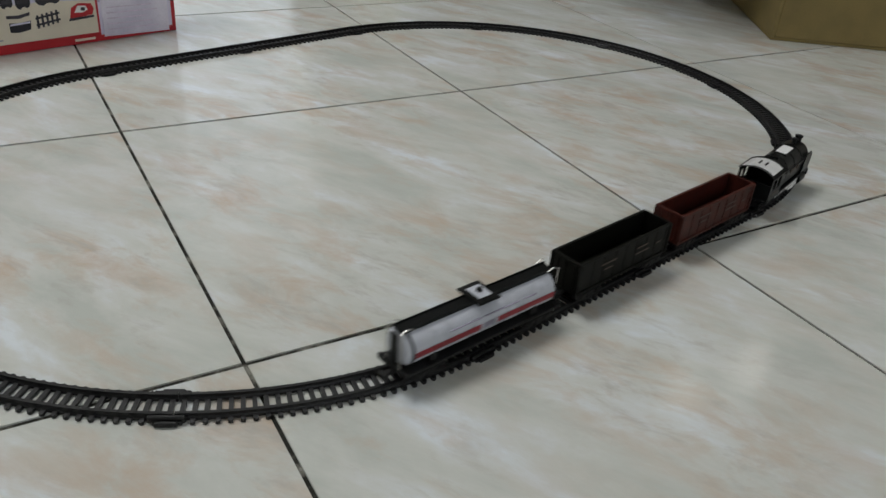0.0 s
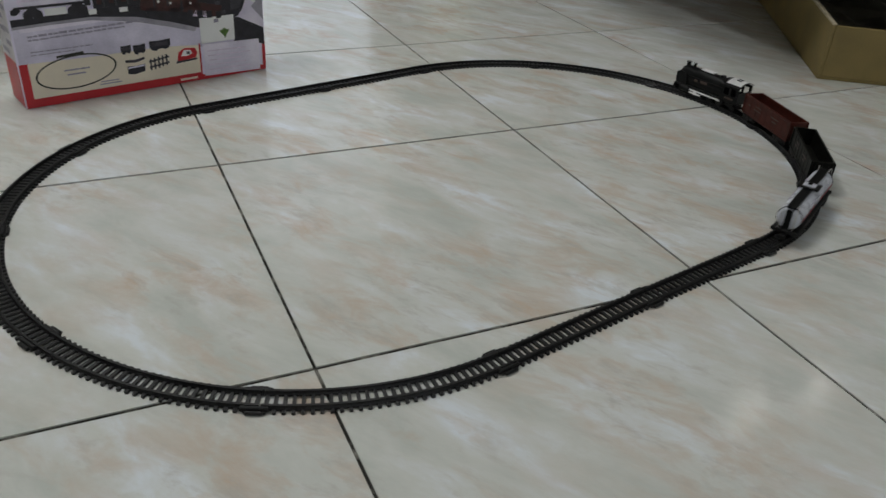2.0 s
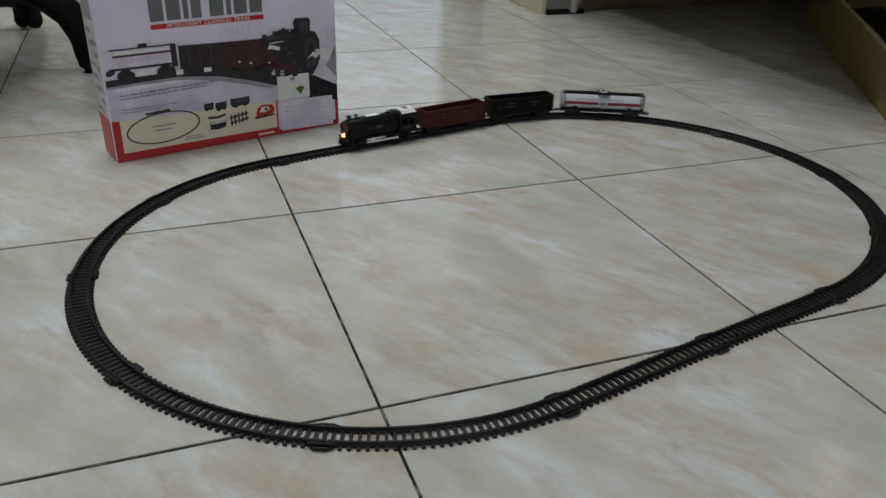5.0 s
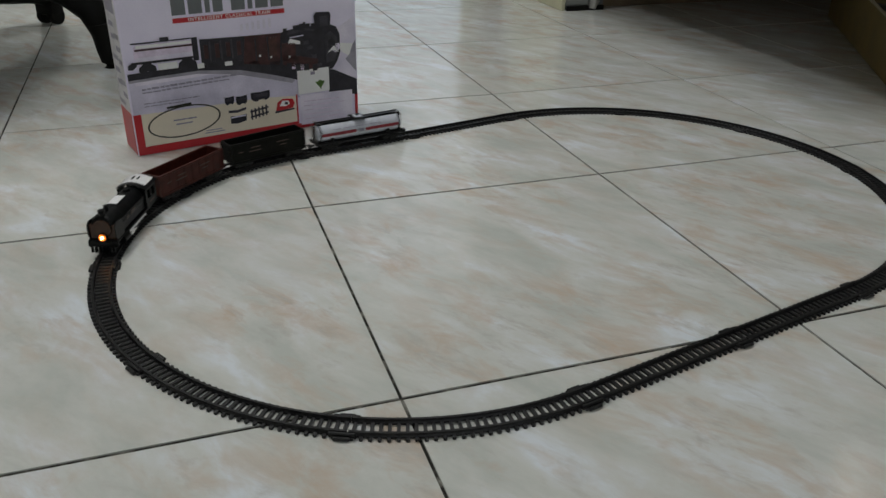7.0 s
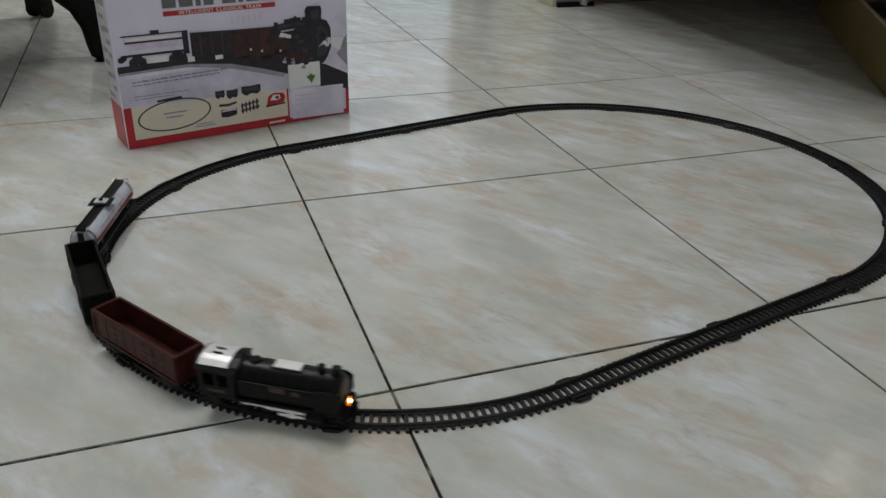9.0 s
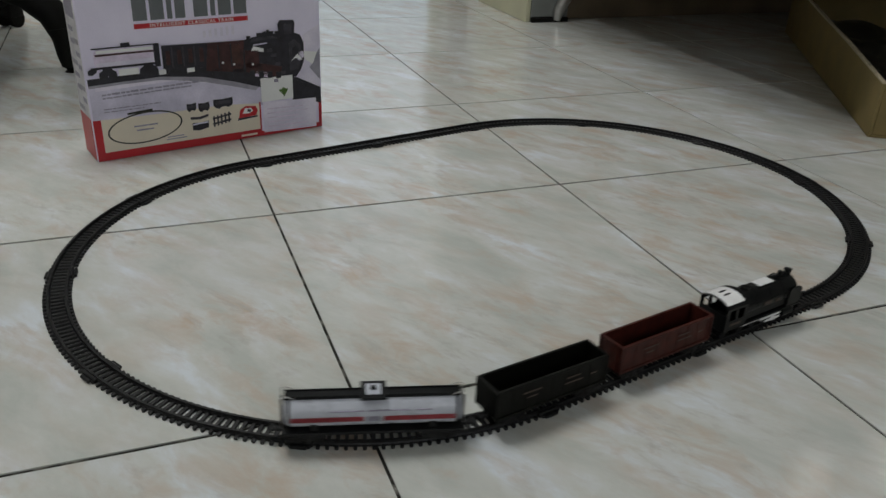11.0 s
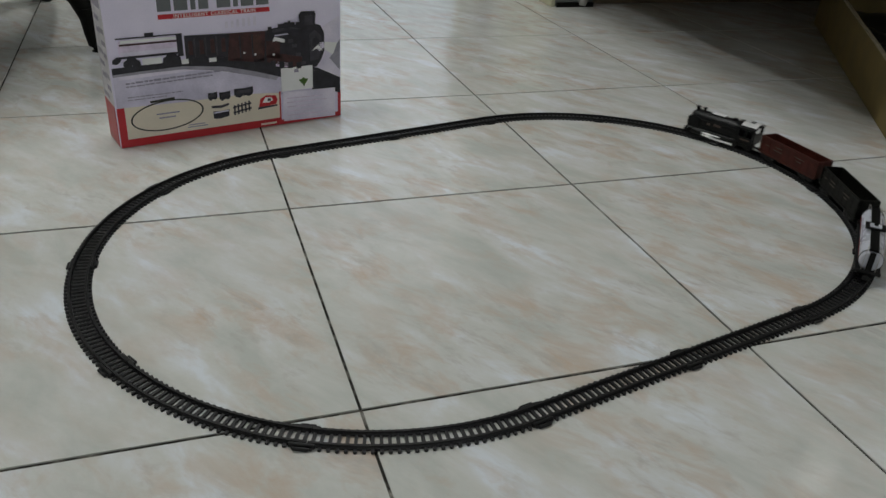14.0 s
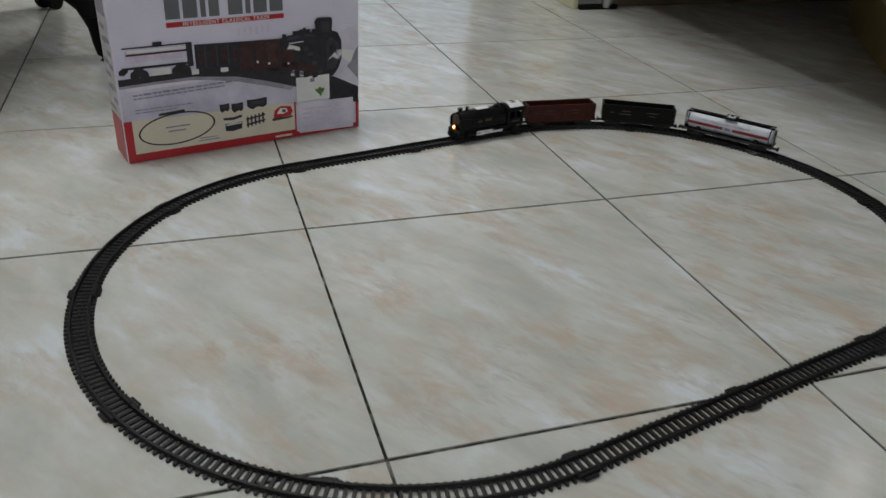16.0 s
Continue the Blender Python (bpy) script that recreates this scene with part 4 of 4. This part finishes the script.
    for a, b in zip(arcs, arcs[1:]):
        roof.faces.new((a[0], a[1], b[1], b[0]))
    bmesh.ops.solidify(roof, geom=roof.faces[:], thickness=0.0012)
    bmesh.ops.recalc_face_normals(roof, faces=roof.faces)
    cab_roof = part("cab_roof", roof, BLACK, e)
    plate, arcs = bmesh.new(), []
    for k in range(7):
        y = -0.0150 + 0.0050 * k
        arcs.append([plate.verts.new((x, y, 0.0392 + 0.0058 * (1 - (y / 0.018) ** 2))) for x in (-0.0600, -0.0350)])
    for a, b in zip(arcs, arcs[1:]):
        plate.faces.new((a[0], a[1], b[1], b[0]))
    bmesh.ops.solidify(plate, geom=plate.faces[:], thickness=0.0004)
    bmesh.ops.recalc_face_normals(plate, faces=plate.faces)
    part("roof_plate", plate, SILVER, cab_roof, "shiny silver roof plate")
    for y in (-0.0030, 0.0030):
        part("roof_vent", box(-0.0520, -0.0440, y - 0.0008, y + 0.0008, 0.0436, 0.0458, 0.0003), BLACK, cab_roof)
    # running gear
    for y in (-1, 1):
        part("cylinder", rod((0.0345, y * 0.0140, 0.0095), 0.0048, 0.0150, "x", 16), BLACK, e, "", True)
        part("piston_rod", rod((0.0160, y * 0.0142, 0.0092), 0.0007, 0.0240, "x", 8), SILVER, e, "thin silver rod")
        side_rod = box(-0.0275, 0.0115, -0.0005, 0.0005, -0.0015, 0.0015, 0.0004)
        for x in (-0.026, -0.008, 0.010):
            rod_into(side_rod, (x, 0, 0), 0.0019, 0.0012, "y", 12)
        rod_ob = part("side_rod", side_rod, SILVER, e, "silver side rod")
        rod_ob.matrix_basis = Matrix.Translation((0.0030, y * 0.0125, 0.0068))
        SIDE_RODS.append(rod_ob)
        part("valve_gear", box(-0.0050, 0.0265, y * 0.0156 - 0.0005, y * 0.0156 + 0.0005, 0.0092, 0.0116, 0.0004), SILVER, e, "silver valve gear")
        part("crosshead_guide", box(0.0040, 0.0265, y * 0.0156 - 0.0005, y * 0.0156 + 0.0005, 0.0052, 0.0078, 0.0004), SILVER, e, "silver crosshead guide")
        part("crosshead", box(0.0125, 0.0185, y * 0.0158 - 0.0006, y * 0.0158 + 0.0006, 0.0046, 0.0120, 0.0004), SILVER, e, "silver crosshead")
    wheels(e, (-0.026, -0.008, 0.010), 0.0068, crank=True)
    for w in e.children:
        if w.name.split(".")[0] == "wheel":
            DRIVERS.append(w)
    wheels(e, (-0.050, 0.034, 0.046), 0.0045)
    bm = box(0.0540, 0.0570, -0.0165, 0.0165, 0.0070, 0.0135, 0.0007)
    for k in range(7):
        y = -0.012 + 0.004 * k
        box_into(bm, 0.0560, 0.0595, y - 0.0008, y + 0.0008, 0.0015, 0.0085)
    part("buffer_beam", bm, BLACK, e)
    coupler(e, -0.058, -1)
    return e


ENGINE = engine()
RED_WAGON = gondola("open_wagon", "open brick-red plastic goods wagon with ribbed sides", RED)
BLACK_WAGON = gondola("open_wagon", "open black-green plastic goods wagon with ribbed sides", GREEN)
TANK_WAGON = tank_wagon()

# ---- floor tiles ----
def tile_mesh():
    gx, gy, d = 0.0014, 0.0019, 0.0003
    bm = bmesh.new()
    a, b = T / 2 - gx, T / 2 - gy
    low = [bm.verts.new((x, y, -0.0060)) for x, y in ((-a, -b), (a, -b), (a, b), (-a, b))]
    mid = [bm.verts.new((x, y, -d)) for x, y in ((-a, -b), (a, -b), (a, b), (-a, b))]
    a, b = a - d, b - d
    top = [bm.verts.new((x, y, 0.0)) for x, y in ((-a, -b), (a, -b), (a, b), (-a, b))]
    for lo, hi in ((low, mid), (mid, top)):
        for k in range(4):
            bm.faces.new((lo[k], lo[(k + 1) % 4], hi[(k + 1) % 4], hi[k]))
    bm.faces.new(top)
    return mesh_of("tile", bm, TILE)


TILE_MESH = tile_mesh()
for i in range(round(X0 / T), round(X1 / T)):
    for j in range(round(Y0 / T), round(Y1 / T)):
        shared("tile", TILE_MESH, floor, pose((i + 0.5) * T, (j + 0.5) * T, 0, 0, 0, 180 * ((i * 7 + j * 3) % 2)))


# ---- what moves ----
RUN = [(0.0, 0.4693), (0.5, 0.5841), (1.0, 0.7019), (1.5, 0.8157), (2.0, 0.9295), (2.5, 1.0385), (3.0, 1.1470), (3.5, 1.2617),
       (6.0, 1.8901), (6.5, 2.0021), (7.0, 2.1171), (7.5, 2.2331), (8.0, 2.3401), (8.5, 2.4501), (9.0, 2.5571),
       (11.5, 3.1955), (12.0, 3.3212), (12.5, 3.4309), (13.0, 3.5427), (13.5, 3.6555), (14.0, 3.7672), (14.5, 3.8850), (15.0, 4.0049), (15.5, 4.1150), (16.0, 4.2318)]


def run_at(t):
    """Metres run by the engine's front, smooth through the table's rows."""
    k = max(i for i in range(len(RUN) - 1) if RUN[i][0] <= t + 1e-6)

    def slope(i):
        a, b = RUN[max(i - 1, 0)], RUN[min(i + 1, len(RUN) - 1)]
        return (b[1] - a[1]) / (b[0] - a[0])
    (t0, s0), (t1, s1) = RUN[k], RUN[k + 1]
    d = t1 - t0
    u = (t - t0) / d
    return (2 * u**3 - 3 * u**2 + 1) * s0 + (u**3 - 2 * u**2 + u) * d * slope(k) + (3 * u**2 - 2 * u**3) * s1 + (u**3 - u**2) * d * slope(k + 1)


TRAIN = ((ENGINE, 0.0610, 0.022), (RED_WAGON, 0.1955, 0.022), (BLACK_WAGON, 0.3265, 0.022), (TANK_WAGON, 0.4722, 0.032))


def motions():
    for ob, back, half in TRAIN:
        rows = []
        for k in range(161):
            s = run_at(k / 10) - back
            ax, ay, _ = along(s + half)
            bx, by, _ = along(s - half)
            rows.append((k / 10, pose((ax + bx) / 2, (ay + by) / 2, RAILTOP, 0, 0, math.degrees(math.atan2(ay - by, ax - bx)))))
        walk(ob, rows)
    # driving wheels and side rods turn with the way run
    for ob in DRIVERS + SIDE_RODS:
        home, rows = ob.matrix_basis.translation.copy(), []
        for k in range(481):
            a = run_at(min(k / 30, 16.0)) / 0.0068
            if ob in DRIVERS:
                rows.append((k / 30, Matrix.Translation(home) @ Matrix.Rotation(a, 4, "Y")))
            else:
                rows.append((k / 30, Matrix.Translation((home.x + 0.0030 * (math.cos(a) - 1), home.y, home.z - 0.0030 * math.sin(a)))))
        walk(ob, rows)


motions()
